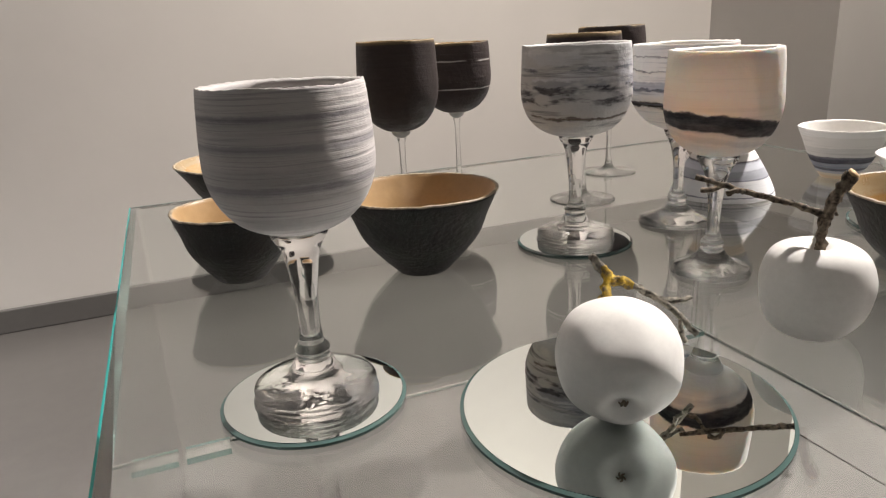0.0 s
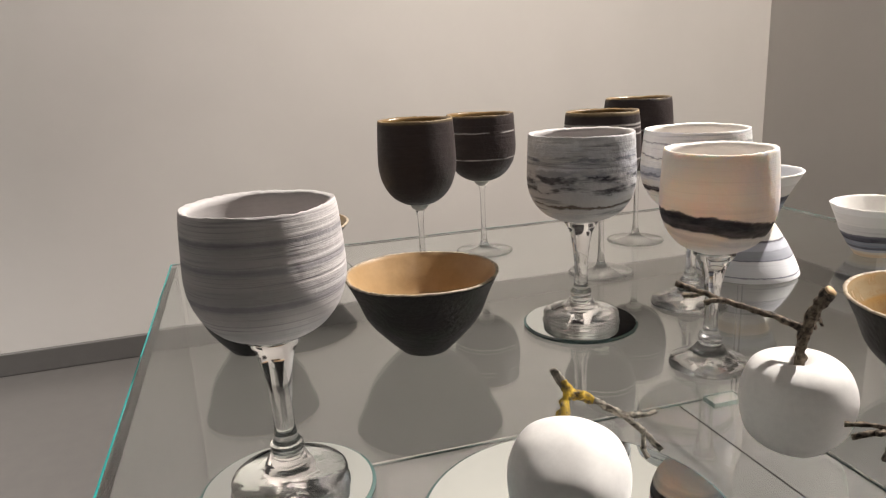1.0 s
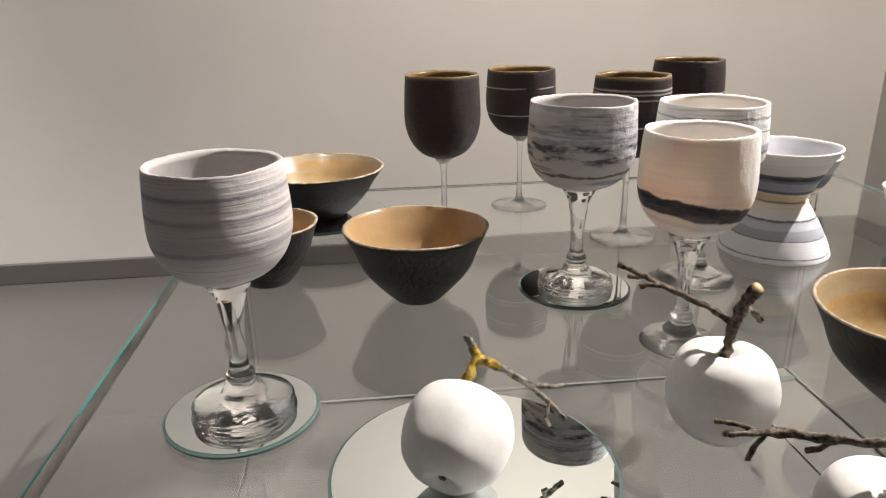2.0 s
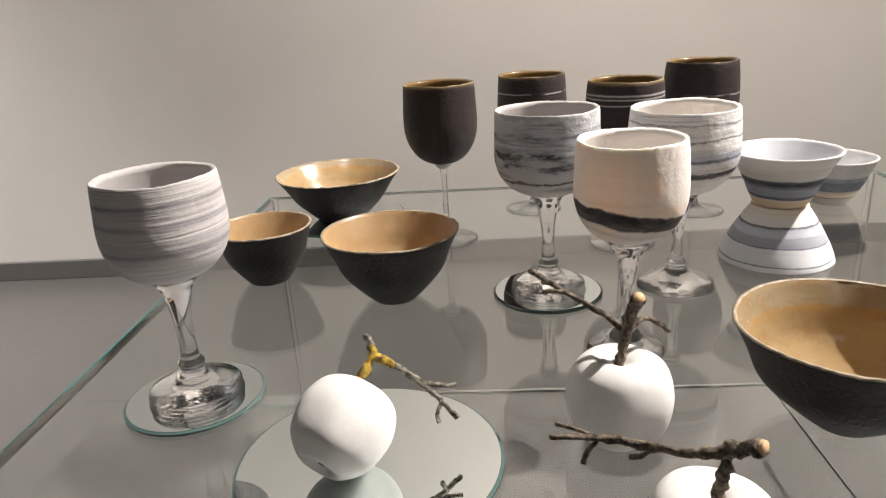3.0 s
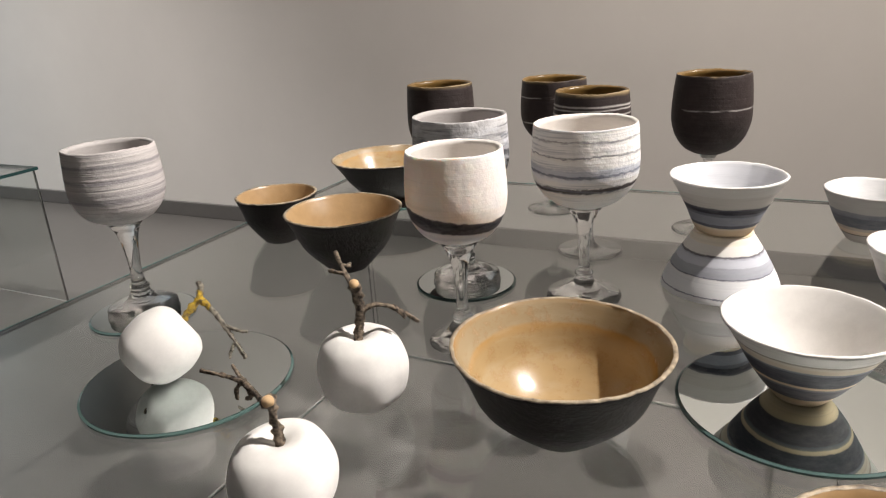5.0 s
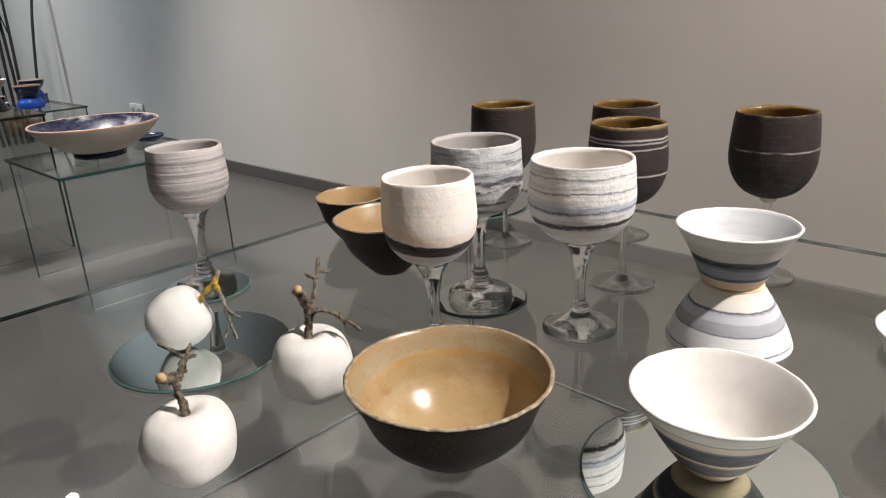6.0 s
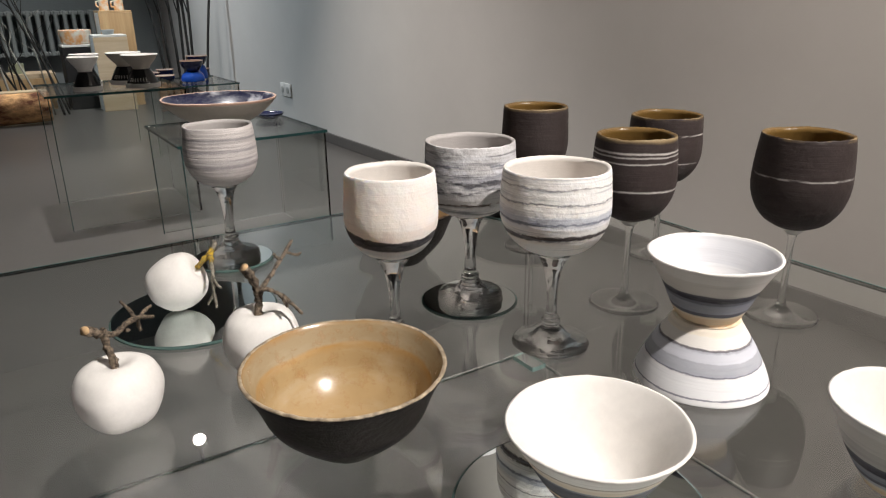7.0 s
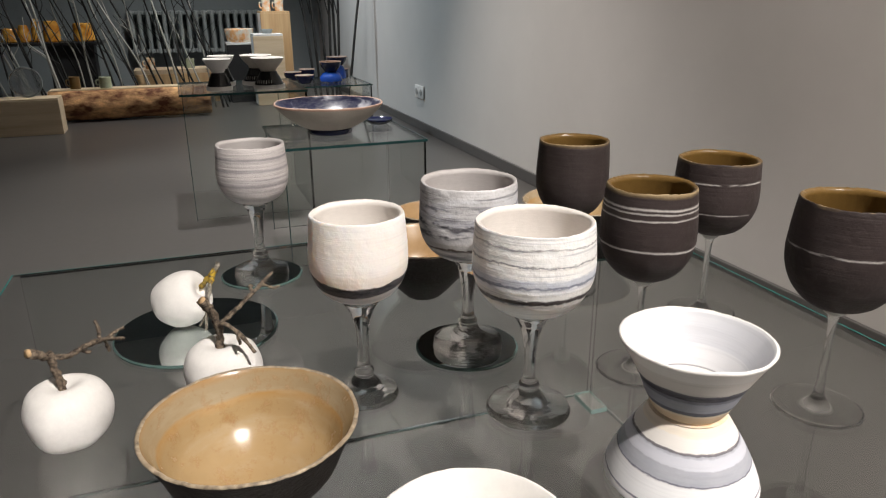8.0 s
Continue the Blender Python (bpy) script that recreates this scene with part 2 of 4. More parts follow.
def box(x0, x1, y0, y1, z0, z1, bevel=0.0):
    bm = bmesh.new()
    bmesh.ops.create_cube(bm, size=1.0)
    for v in bm.verts:
        v.co = Vector((x0 if v.co.x < 0 else x1, y0 if v.co.y < 0 else y1, z0 if v.co.z < 0 else z1))
    if bevel:
        bmesh.ops.bevel(bm, geom=bm.edges[:], offset=bevel, segments=2, affect="EDGES", profile=0.5)
    return bm


def sheet(x0, x1, y0, y1, z0, z1):
    """A glass sheet: wide faces clear (slot 0), narrow faces the green edge (slot 1)."""
    bm = box(x0, x1, y0, y1, z0, z1)
    big = max(f.calc_area() for f in bm.faces)
    for f in bm.faces:
        f.material_index = 0 if f.calc_area() > 0.5 * big else 1
    return bm


def tube(points, radii, segs=8, knots=0.0, seed=0.0, steps=5):
    """A tapering rod along a smooth line, closed at both ends; knots makes it gnarled."""
    bm = bmesh.new()
    line = spline(points, steps)
    n = len(line)
    rings = []
    for i, p in enumerate(line):
        t = i / (n - 1) * (len(radii) - 1)
        k = min(int(t), len(radii) - 2)
        r = radii[k] + (radii[k + 1] - radii[k]) * (t - k)
        d = (line[min(i + 1, n - 1)] - line[max(i - 1, 0)]).normalized()
        side = d.cross(Vector((0.31, 0.22, 0.92))).normalized()
        up = side.cross(d)
        ring = []
        for j in range(segs):
            a = 2 * math.pi * j / segs
            w = r * (1 + knots * noise.noise((p.x * 260 + seed + 2 * math.cos(a), p.y * 260 + 2 * math.sin(a), p.z * 260)))
            ring.append(bm.verts.new(p + side * math.cos(a) * w + up * math.sin(a) * w))
        rings.append(ring)
    for p, q in zip(rings, rings[1:]):
        for j in range(segs):
            bm.faces.new((p[j], p[(j + 1) % segs], q[(j + 1) % segs], q[j]))
    bm.faces.new(rings[0])
    bm.faces.new(rings[-1])
    return bm


def join(*bms):
    out = bms[0]
    for b in bms[1:]:
        me = bpy.data.meshes.new("join")
        b.to_mesh(me)
        out.from_mesh(me)
        b.free()
        bpy.data.meshes.remove(me)
    return out


def structure(name, bm, mats, label, category, smooth=False):
    ob = part(name, bm, mats, None, "", smooth)
    return tagged(ob, label, category, "", "structure")


# ---------------------------------------------------------------- the room
X0, X1, Y0 = -5.5, 4.5, -4.5
JOINT = 0.846     # a narrow open joint runs through the floor
structure("floor", join(box(X0 - 0.2, JOINT - 0.0014, Y0 - 0.2, WALL + 1.0, -0.1, 0.0), box(JOINT + 0.0014, X1 + 0.2, Y0 - 0.2, WALL + 1.0, -0.1, 0.0), box(JOINT - 0.0014, JOINT + 0.0014, Y0 - 0.2, 0.985, -0.1, -0.003), box(JOINT - 0.0014, JOINT + 0.0014, 0.985, WALL + 1.0, -0.1, 0.0)), floor_stone, "smooth grey stone gallery floor with a dull sheen", "floor")
structure("ceiling", box(X0 - 0.2, X1 + 0.2, Y0 - 0.2, WALL + 1.0, CEIL, CEIL + 0.1), ceiling_paint, "plain pale gallery ceiling", "ceiling")
structure("wall_north", box(X0, 1.525, WALL, WALL + 0.2, 0, CEIL), wall_paint, "plain warm grey painted gallery wall", "wall")
structure("wall_pier", box(1.525, 3.2, 1.22, WALL + 0.2, 0, CEIL), wall_paint, "projecting grey painted wall pier beside the table", "wall")
structure("wall_north_east", box(3.2, X1, WALL, WALL + 0.2, 0, CEIL), wall_paint, "plain grey painted wall", "wall")
structure("wall_east", box(X1, X1 + 0.2, Y0, WALL + 0.2, 0, CEIL), wall_paint, "plain grey painted wall", "wall")
structure("wall_south", box(X0, X1, Y0 - 0.2, Y0, 0, CEIL), wall_paint, "plain grey painted wall", "wall")
structure("wall_west", box(X0 - 0.2, X0, Y0, WALL + 0.2, 0, CEIL), far_paint, "dark grey-green painted end wall of the gallery", "wall")
structure("baseboard_north", box(X0, 1.525, WALL - 0.012, WALL - 0.0005, 0.0, 0.047, 0.002), skirting, "dark grey skirting along the wall", "baseboard")
structure("baseboard_pier", box(1.512, 1.5245, 1.22, WALL - 0.013, 0.0, 0.047, 0.002), skirting, "dark grey skirting along the pier", "baseboard")
socket = thing("wall_socket", -2.64, WALL - 0.011, 0.205, "white double power socket on the grey wall", "power socket")
for k, dx in enumerate((-0.036, 0.036)):
    p = part("socket_plate", join(box(dx - 0.035, dx + 0.035, 0.0, 0.010, -0.035, 0.035, 0.004)), porcelain, socket)
    part("socket_well", join(lathe([(0, 0), (0.017, 0), (0.018, 0.0015), (0.015, 0.0015), (0, 0.0012)], 24)), plain("socket_grey", (0.35, 0.35, 0.34), 0.4), p).matrix_basis = pose(dx, -0.0016, 0, 90, 0, 0) @ pose(0, 0, -0.0005)


# ---------------------------------------------------------------- glass tables
def glass_table(x0, x1, y0, y1, top, label, group, edge, turn=0.0, t=0.007, blocks=True):
    ob = thing("glass_table", (x0 + x1) / 2, (y0 + y1) / 2, 0, label, "table", group, turn)
    w, d, e = (x1 - x0) / 2, (y1 - y0) / 2, 0.0016
    slab = [part("glass_top", box(-w + e, w - e, -d + e, d - e, top - t, top), sheet_glass if blocks else table_glass, ob, "clear glass top", False)]
    for name, q in (("side_pane", (-w + 0.001, -w + 0.001 + t, -d + 0.01, d - 0.01)), ("side_pane", (w - 0.001 - t, w - 0.001, -d + 0.01, d - 0.01)), ("back_pane", (-w + 0.012, w - 0.012, d - 0.001 - t, d - 0.001))):
        slab.append(part(name, box(*q, 0.0035, top - t - 0.0005), sheet_glass, ob, "", False))
        if blocks:
            part("pane_foot", box(*q, 0.0003, 0.0033), foot_edge, slab[-1], "green ground edge of the pane", False)
        if not blocks and name == "side_pane":
            for yy in (q[2] - 0.0022,):
                part("pane_end", box(q[0], q[1], yy, yy + 0.002, 0.0003, top - t - 0.0005), edge, slab[-1], "dark green end of the pane", False)
    for o in slab if blocks else slab[1:]:
        o.visible_shadow = False
    for q in ((-w, -w + e - 0.0002, -d, d), (w - e + 0.0002, w, -d, d), (-w + e, w - e, -d, -d + e - 0.0002), (-w + e, w - e, d - e + 0.0002, d)):
        part("top_edge", box(*q, top - t + 0.0002, top - 0.0002), edge, ob, "polished green glass edge", False)
    for sx in (-1, 1) if blocks else ():
        cx = sx * (w - 0.034 - t)
        part("corner_block", sheet(cx - 0.028, cx + 0.028, d - t - 0.032, d - t - 0.002, 0.0005, 0.009), (sheet_glass, block_edge), ob, "small glass joining block", False).visible_shadow = False
    return ob


TX0, TX1, TY0, TY1 = 0.096, 0.955, 0.140, 0.985
glass_table(TX0, TX1, TY0, TY1, GLASS, "large low table of clear glass sheets on the floor", "glass tables", edge_glass, -0.8)
glass_table(-1.08, -0.70, 0.582, 0.967, 0.32, "low square glass table with a broad dish on it", "glass tables", edge_dark, blocks=False)
glass_table(-1.64, -1.25, 0.362, 0.752, 0.40, "square glass table with stacked two-tone bowls", "glass tables", edge_dark, blocks=False)
glass_table(-2.75, -2.30, 0.835, 1.24, 0.295, "small glass table with blue cups on it", "glass tables", edge_dark, blocks=False)


def mirror_disc(x, y, r, label, t=0.003):
    ob = thing("mirror_plate", x, y, GLASS, label, "mirror", "round mirrors")
    part("mirror_face", lathe([(0, t + 0.0002), (r - 0.002, t + 0.0002), (r - 0.0022, t - 0.0004), (0, t - 0.0004)], 96), mirror, ob, "polished silvered face", False)
    part("glass_rim", lathe([(0, 0.0002), (r - 0.0006, 0.0002), (r, 0.0008), (r, t - 0.0008), (r - 0.0018, t), (r - 0.0022, t - 0.0008), (0, t - 0.0008)], 96), mirror_edge, ob, "bevelled green glass rim", False)
    return ob


DISC = 0.0034
mirror_disc(0.2015, 0.4380, 0.0487, "small round mirror plate under a grey goblet")
mirror_disc(0.469, 0.602, 0.0495, "small round mirror plate under a marbled goblet")
mirror_disc(0.3384, 0.3580, 0.0803, "round mirror plate with ground rim under a lying apple")
mirror_disc(0.229, 0.872, 0.083, "round mirror plate under a shallow dark bowl")
mirror_disc(0.7660, 0.4740, 0.0780, "round mirror plate under a white striped bowl")


# ---------------------------------------------------------------- goblets
def cup_shell(r, rim, neck, top, round_=0.5, base=0.014, wall=0.0030):
    """The profile of a cup: outside from its base up to the lip and down the inside."""
    h = top - neck
    low = h * (0.46 + 0.2 * (round_ - 0.4))
    out = [(0.0, neck), (base * 0.8, neck + 0.0004)]
    pts = [(base, neck + 0.0012)]
    for k in (16, 34, 52, 70):
        pts.append((base * 0.35 + (r - base * 0.35) * math.sin(radians(k)) ** (0.72 + 0.9 * (round_ - 0.5)), neck + low * (1 - math.cos(radians(k)) ** 1.05)))
    pts += [(r, neck + low), (r * 0.72 + rim * 0.28, neck + h * 0.78), (rim + wall * 0.35, top - 0.0012), (rim - wall * 0.2, top)]
    pts = [p for i, p in enumerate(pts) if i == 0 or p[0] > base or i > 4]
    outer = curve2(pts, 5)
    inner = curve2([(rim - wall, top - 0.0012), (r * 0.72 + rim * 0.28 - wall, neck + h * 0.76), (r - wall, neck + low), (r * 0.84, neck + low * 0.5), (r * 0.5, neck + 0.007), (0.0, neck + 0.0045)], 5)
    return out + outer + inner


def stem_thick(foot, neck):
    """Pressed glass stem with a flared top, a knop and a domed foot."""
    return curve2([(0, 0), (foot * 0.95, 0.0), (foot * 0.985, 0.0012), (foot * 0.955, 0.0026), (foot, 0.0042), (foot * 0.965, 0.0056), (foot, 0.0068), (foot * 0.97, 0.0082), (foot * 0.82, 0.0102), (foot * 0.45, 0.0136), (0.0105, 0.0195), (0.0085, 0.0235), (0.0092, 0.027), (0.0066, 0.031), (0.0056, 0.040), (0.0058, 0.052), (0.0072, neck - 0.024), (0.0098, neck - 0.010), (0.0142, neck), (0, neck + 0.0003)], 4)


def stem_low(foot, neck):
    """Pressed glass stem with a thinner foot."""
    return curve2([(0, 0), (foot * 0.96, 0.0), (foot * 0.99, 0.0010), (foot * 0.96, 0.0020), (foot, 0.0032), (foot * 0.93, 0.0048), (foot * 0.55, 0.009), (0.0105, 0.0145), (0.0078, 0.019), (0.0086, 0.023), (0.0054, 0.028), (0.0047, 0.040), (0.0050, 0.052), (0.0066, neck - 0.022), (0.0100, neck - 0.010), (0.0145, neck), (0, neck + 0.0003)], 4)


def stem_thin(foot, neck):
    """Slender wine glass stem on a flat foot."""
    return curve2([(0, 0), (foot * 0.98, 0.0), (foot, 0.0009), (foot * 0.98, 0.0016), (foot * 0.5, 0.0030), (0.0085, 0.0055), (0.0046, 0.011), (0.0034, 0.022), (0.0030, 0.045), (0.0032, neck - 0.016), (0.0048, neck - 0.006), (0.0066, neck), (0, neck + 0.0003)], 4)


def goblet(x, y, z, label, outer, inner, neck, top, r, rim, foot, stem, seed, group, base=0.014, round_=0.5, collar=None, turn=0.0):
    ob = thing("goblet", x, y, z, label, "goblet", group, turn)
    prof = cup_shell(r, rim, neck, top, round_, base)
    peak = max(range(len(prof)), key=lambda i: prof[i][1])
    me = lathe(prof, 128, 0.022, seed, 0.0012, rough=0.0045)
    for i, f in enumerate(me.faces):
        f.material_index = 0 if i // 128 < peak else 1
    part("cup", me, (outer, inner), ob)
    part("stem", lathe(stem(foot, neck - 0.0002), 72), thin_glass if stem is stem_thin else clear_glass, ob, "clear glass stem and foot")
    if collar:
        part("collar", lathe(curve2([(0.0045, neck - 0.006), (0.0085, neck - 0.003), (0.0098, neck + 0.0012), (0.0092, neck + 0.0035), (0.004, neck + 0.0035)], 3), 40), collar, ob, "pale collar in place of the clear glass flare")
    return ob


P = (0.82, 0.805, 0.795)
grey_strata = strata("grey_strata", 0.16, [(0.55, (0.50, 0.46, 0.455)), (0.62, (0.40, 0.37, 0.37)), (0.66, (0.50, 0.46, 0.455)), (0.735, (0.27, 0.25, 0.26)), (0.75, (0.42, 0.39, 0.39)), (0.80, (0.50, 0.465, 0.455)), (0.845, (0.30, 0.28, 0.29)), (0.86, (0.47, 0.435, 0.43)), (0.91, (0.42, 0.39, 0.385)), (0.925, (0.24, 0.225, 0.235)), (0.94, (0.50, 0.465, 0.455)), (0.99, (0.56, 0.52, 0.51))], 0.012, 0.008, rings=290, streak=0.6, seed=1.7, relief=1.0, throw=0.0016, scraped=0.35, thrown=0.8, streak_colour=(0.20, 0.185, 0.195))
marble_strata = strata("marble_strata", 0.163, [(0.58, (0.60, 0.58, 0.56)), (0.645, (0.56, 0.54, 0.53)), (0.668, (0.10, 0.07, 0.055)), (0.680, (0.50, 0.48, 0.47)), (0.72, (0.52, 0.51, 0.52)), (0.745, (0.06, 0.055, 0.065)), (0.765, (0.34, 0.34, 0.36)), (0.782, (0.07, 0.068, 0.08)), (0.80, (0.04, 0.04, 0.05)), (0.815, (0.30, 0.30, 0.33)), (0.85, (0.60, 0.60, 0.64)), (0.895, (0.18, 0.185, 0.22)), (0.91, (0.55, 0.55, 0.58)), (0.97, (0.66, 0.65, 0.66))], 0.05, 0.026, seed=4.1, broken=(0.50, 0.49, 0.50), streak=0.85, streak_colour=(0.06, 0.06, 0.075), relief=1.0, throw=0.0016, rings=60, scraped=0.9, thrown=0.4)
peach_strata = strata("peach_strata", 0.16, [(0.56, (0.66, 0.63, 0.61)), (0.625, (0.50, 0.49, 0.50)), (0.65, (0.60, 0.58, 0.57)), (0.67, (0.06, 0.055, 0.06)), (0.70, (0.025, 0.025, 0.032)), (0.725, (0.03, 0.024, 0.026)), (0.732, (0.80, 0.73, 0.685)), (0.80, (0.80, 0.755, 0.73)), (0.99, (0.80, 0.775, 0.76))], 0.035, 0.012, seed=8.8, streak=0.10, relief=0.9, scraped=0.8, thrown=0.3, tilt=(0.85, -0.25), soft=0.6)
white_strata = strata("white_strata", 0.16, [(0.56, P), (0.675, (0.77, 0.735, 0.70)), (0.69, (0.03, 0.022, 0.022)), (0.708, (0.06, 0.05, 0.05)), (0.716, (0.80, 0.78, 0.76)), (0.755, (0.74, 0.74, 0.77)), (0.772, (0.16, 0.17, 0.22)), (0.785, (0.50, 0.52, 0.58)), (0.82, P), (0.868, (0.77, 0.74, 0.71)), (0.874, (0.14, 0.14, 0.16)), (0.880, P), (0.945, P), (0.950, (0.22, 0.21, 0.22)), (0.956, P)], 0.025, 0.022, seed=12.3, streak=0.5, streak_colour=(0.26, 0.27, 0.33), relief=1.0, throw=0.0015, scraped=0.9, thrown=0.4, soft=0.12)
GREY_IN = mottled("grey_inside", (0.42, 0.39, 0.385), (0.55, 0.52, 0.505), 18.0, 0.6, 0.0004, 0.3, stretch=(1, 1, 6))
WHITE_IN = mottled("white_inside", (0.76, 0.71, 0.67), (0.82, 0.785, 0.75), 16.0, 0.55, 0.0004, 0.3, stretch=(1, 1, 5))
BLUE_IN = mottled("bluish_inside", (0.64, 0.645, 0.66), (0.78, 0.77, 0.77), 16.0, 0.4, 0.0004, 0.3, stretch=(1, 1, 5))


def smoked(name, lines, seed, broken=None, top=0.172):
    """Smoke-dark turned clay with a few pale inlaid lines."""
    stops = [(0.0, (0.030, 0.022, 0.021))]
    for at, w in lines:
        stops += [(at - w - 0.004, (0.036, 0.026, 0.025)), (at - w, (0.48, 0.45, 0.43)), (at + w, (0.48, 0.45, 0.43)), (at + w + 0.004, (0.036, 0.026, 0.025))]
    stops += [(0.980, (0.036, 0.026, 0.025)), (0.988, (0.10, 0.07, 0.04)), (1.0, (0.30, 0.22, 0.12))]
    return strata(name, top, stops, 0.010, 0.006, seed=seed, streak=0.25, streak_colour=(0.05, 0.042, 0.042), rough=0.55, relief=0.6, rings=160, throw=0.0016, scraped=0.8, thrown=0.5, broken=broken, pale_c=(0.13, 0.10, 0.095))


smoked_plain = smoked("smoked_plain", [], 2.2, None, 0.175)
DARK = (0.036, 0.026, 0.025)
smoked_line = smoked("smoked_line", [(0.80, 0.0016)], 5.5, DARK, 0.1765)
smoked_lines = smoked("smoked_lines", [(0.725, 0.0024), (0.88, 0.0012), (0.912, 0.0016), (0.932, 0.0026)], 7.1)
smoked_flecked = smoked("smoked_flecked", [(0.70, 0.0010), (0.885, 0.0018)], 9.4, DARK, 0.168)

goblet(0.2030, 0.4380, GLASS + DISC, "grey streaked ceramic goblet on a glass stem on a mirror plate", grey_strata, GREY_IN, 0.0905, 0.1610, 0.0410, 0.0376, 0.0320, stem_thick, 3.0, "marbled goblets", round_=0.60)
goblet(0.470, 0.6025, GLASS + DISC, "blue-grey marbled ceramic goblet on a glass stem on a mirror plate", marble_strata, GREY_IN, 0.0905, 0.1640, 0.0450, 0.0424, 0.0327, stem_thick, 7.0, "marbled goblets", round_=0.55)
goblet(0.5162, 0.4885, GLASS, "cream ceramic goblet with a dark band on a glass stem", peach_strata, WHITE_IN, 0.088, 0.1618, 0.0398, 0.0364, 0.0278, stem_low, 11.0, "marbled goblets", round_=0.62)
goblet(0.5862, 0.6090, GLASS, "white ceramic goblet with thin dark stripes on a glass stem", white_strata, WHITE_IN, 0.0865, 0.1620, 0.0470, 0.0436, 0.0334, stem_low, 15.0, "marbled goblets", round_=0.74)
for x, y, m, lab, top, r, rim, seed in ((0.3720, 0.767, smoked_plain, "plain", 0.1750, 0.0400, 0.0368, 1.0), (0.4790, 0.872, smoked_flecked, "white-flecked", 0.1680, 0.0415, 0.0386, 2.0), (0.5617, 0.7300, smoked_lines, "white-lined", 0.1727, 0.0400, 0.0360, 3.0), (0.6685, 0.833, smoked_line, "single-lined", 0.1765, 0.0422, 0.0376, 4.0)):
    goblet(x, y, GLASS, "dark smoked ceramic wine goblet, " + lab + ", on a thin glass stem", m, brown_glaze, 0.0885, top, r, rim, 0.0332, stem_thin, seed, "dark goblets", 0.009, 0.66, collar_pale)



# ---------------------------------------------------------------- bowls
def bowl(x, y, z, label, r, h, foot, outer, inner, seed, group, belly=0.55, wall=0.0026, squash=(1, 1), turn=0.0, lip=0.0011, rimmat=None):
    ob = thing("bowl", x, y, z, label, "bowl", group, turn)
    mid = foot + (r - foot) * belly
    out = curve2([(foot * 0.9, 0.0), (foot, 0.0015), (foot + (r - foot) * belly * 0.5, h * 0.22), (mid, h * 0.46), (foot + (r - foot) * (0.5 + belly * 0.5), h * 0.74), (r, h - 0.0008)], 6)
    inn = curve2([(r - wall, h - 0.0006), (foot + (r - foot) * (0.5 + belly * 0.5) - wall * 1.3, h * 0.74), (mid - wall * 1.4, h * 0.46), (foot + (r - foot) * belly * 0.4 - wall, h * 0.22), (foot * 0.5, h * 0.09), (0, h * 0.08)], 6)
    part("wall", lathe([(0, 0.0)] + out + [(r - wall * 0.4, h), (r - wall * 0.8, h - 0.0002)], 96, 0.010, seed, lip, squash, 0.003), outer, ob)
    part("inside", lathe([(r - wall * 0.8, h - 0.0002)] + inn, 96, 0.010, seed, lip, squash, 0.002), inner, ob, "glazed inside")
    if rimmat:
        part("rim", lathe([(r + 0.0001, h - 0.0010), (r + 0.0003, h - 0.0001), (r - wall * 0.5, h + 0.0005), (r - wall * 0.95, h - 0.0002)], 96, 0.010, seed, lip, squash, 0.010), rimmat, ob, "pale worn rim")
    return ob


rim_gold = mottled("rim_gold", (0.09, 0.065, 0.045), (0.62, 0.50, 0.35), 150.0, 0.5, 0.0008, 0.8, fine=3.0, contrast=0.25)
bowl(0.3282, 0.6055, GLASS, "black clay bowl with a warm ochre inside and rough rim", 0.0624, 0.0662, 0.021, dark_clay, ochre_matt, 2.0, "dark bowls", 0.62, rimmat=rim_gold)
bowl(0.1929, 0.664, GLASS, "small black clay bowl with an ochre inside", 0.0488, 0.0583, 0.021, dark_clay, ochre_matt, 6.0, "dark bowls", 0.64, rimmat=rim_gold)
bowl(0.2329, 0.8640, GLASS + DISC, "shallow black clay bowl with glossy ochre inside on a mirror plate", 0.0776, 0.0588, 0.030, dark_clay, ochre, 9.0, "dark bowls", rimmat=rim_gold)
bowl(0.6285, 0.3874, GLASS, "large black clay bowl with a glossy ochre inside", 0.0685, 0.0664, 0.021, dark_clay, ochre, 13.0, "dark bowls", 0.66, rimmat=rim_gold)

bowl(0.797, 0.275, GLASS, "small black clay bowl with a brown ochre inside", 0.047, 0.055, 0.019, dark_clay, ochre_matt, 29.0, "dark bowls", 0.62, rimmat=rim_gold)

# cream clay, with the orange glow of light passing through painted in
CREAM_GLOW = (0.72, 0.55, 0.36)
strip_a = strata("bowl_stripes", 0.056, [(0.0, CREAM_GLOW), (0.12, CREAM_GLOW), (0.17, (0.10, 0.09, 0.10)), (0.36, (0.16, 0.165, 0.19)), (0.40, CREAM_GLOW), (0.44, (0.07, 0.07, 0.085)), (0.66, (0.20, 0.21, 0.25)), (0.69, (0.70, 0.60, 0.48)), (0.76, (0.76, 0.68, 0.58)), (0.80, (0.40, 0.34, 0.28)), (0.82, (0.80, 0.77, 0.73)), (1.0, (0.83, 0.80, 0.77))], 0.02, 0.012, seed=3.3, streak=0.2, relief=0.2)
bowl(0.7669, 0.4837, GLASS + DISC, "white porcelain bowl with dark layered stripes on a mirror plate", 0.0545, 0.0570, 0.018, strip_a, porcelain, 17.0, "striped bowls", 0.5)
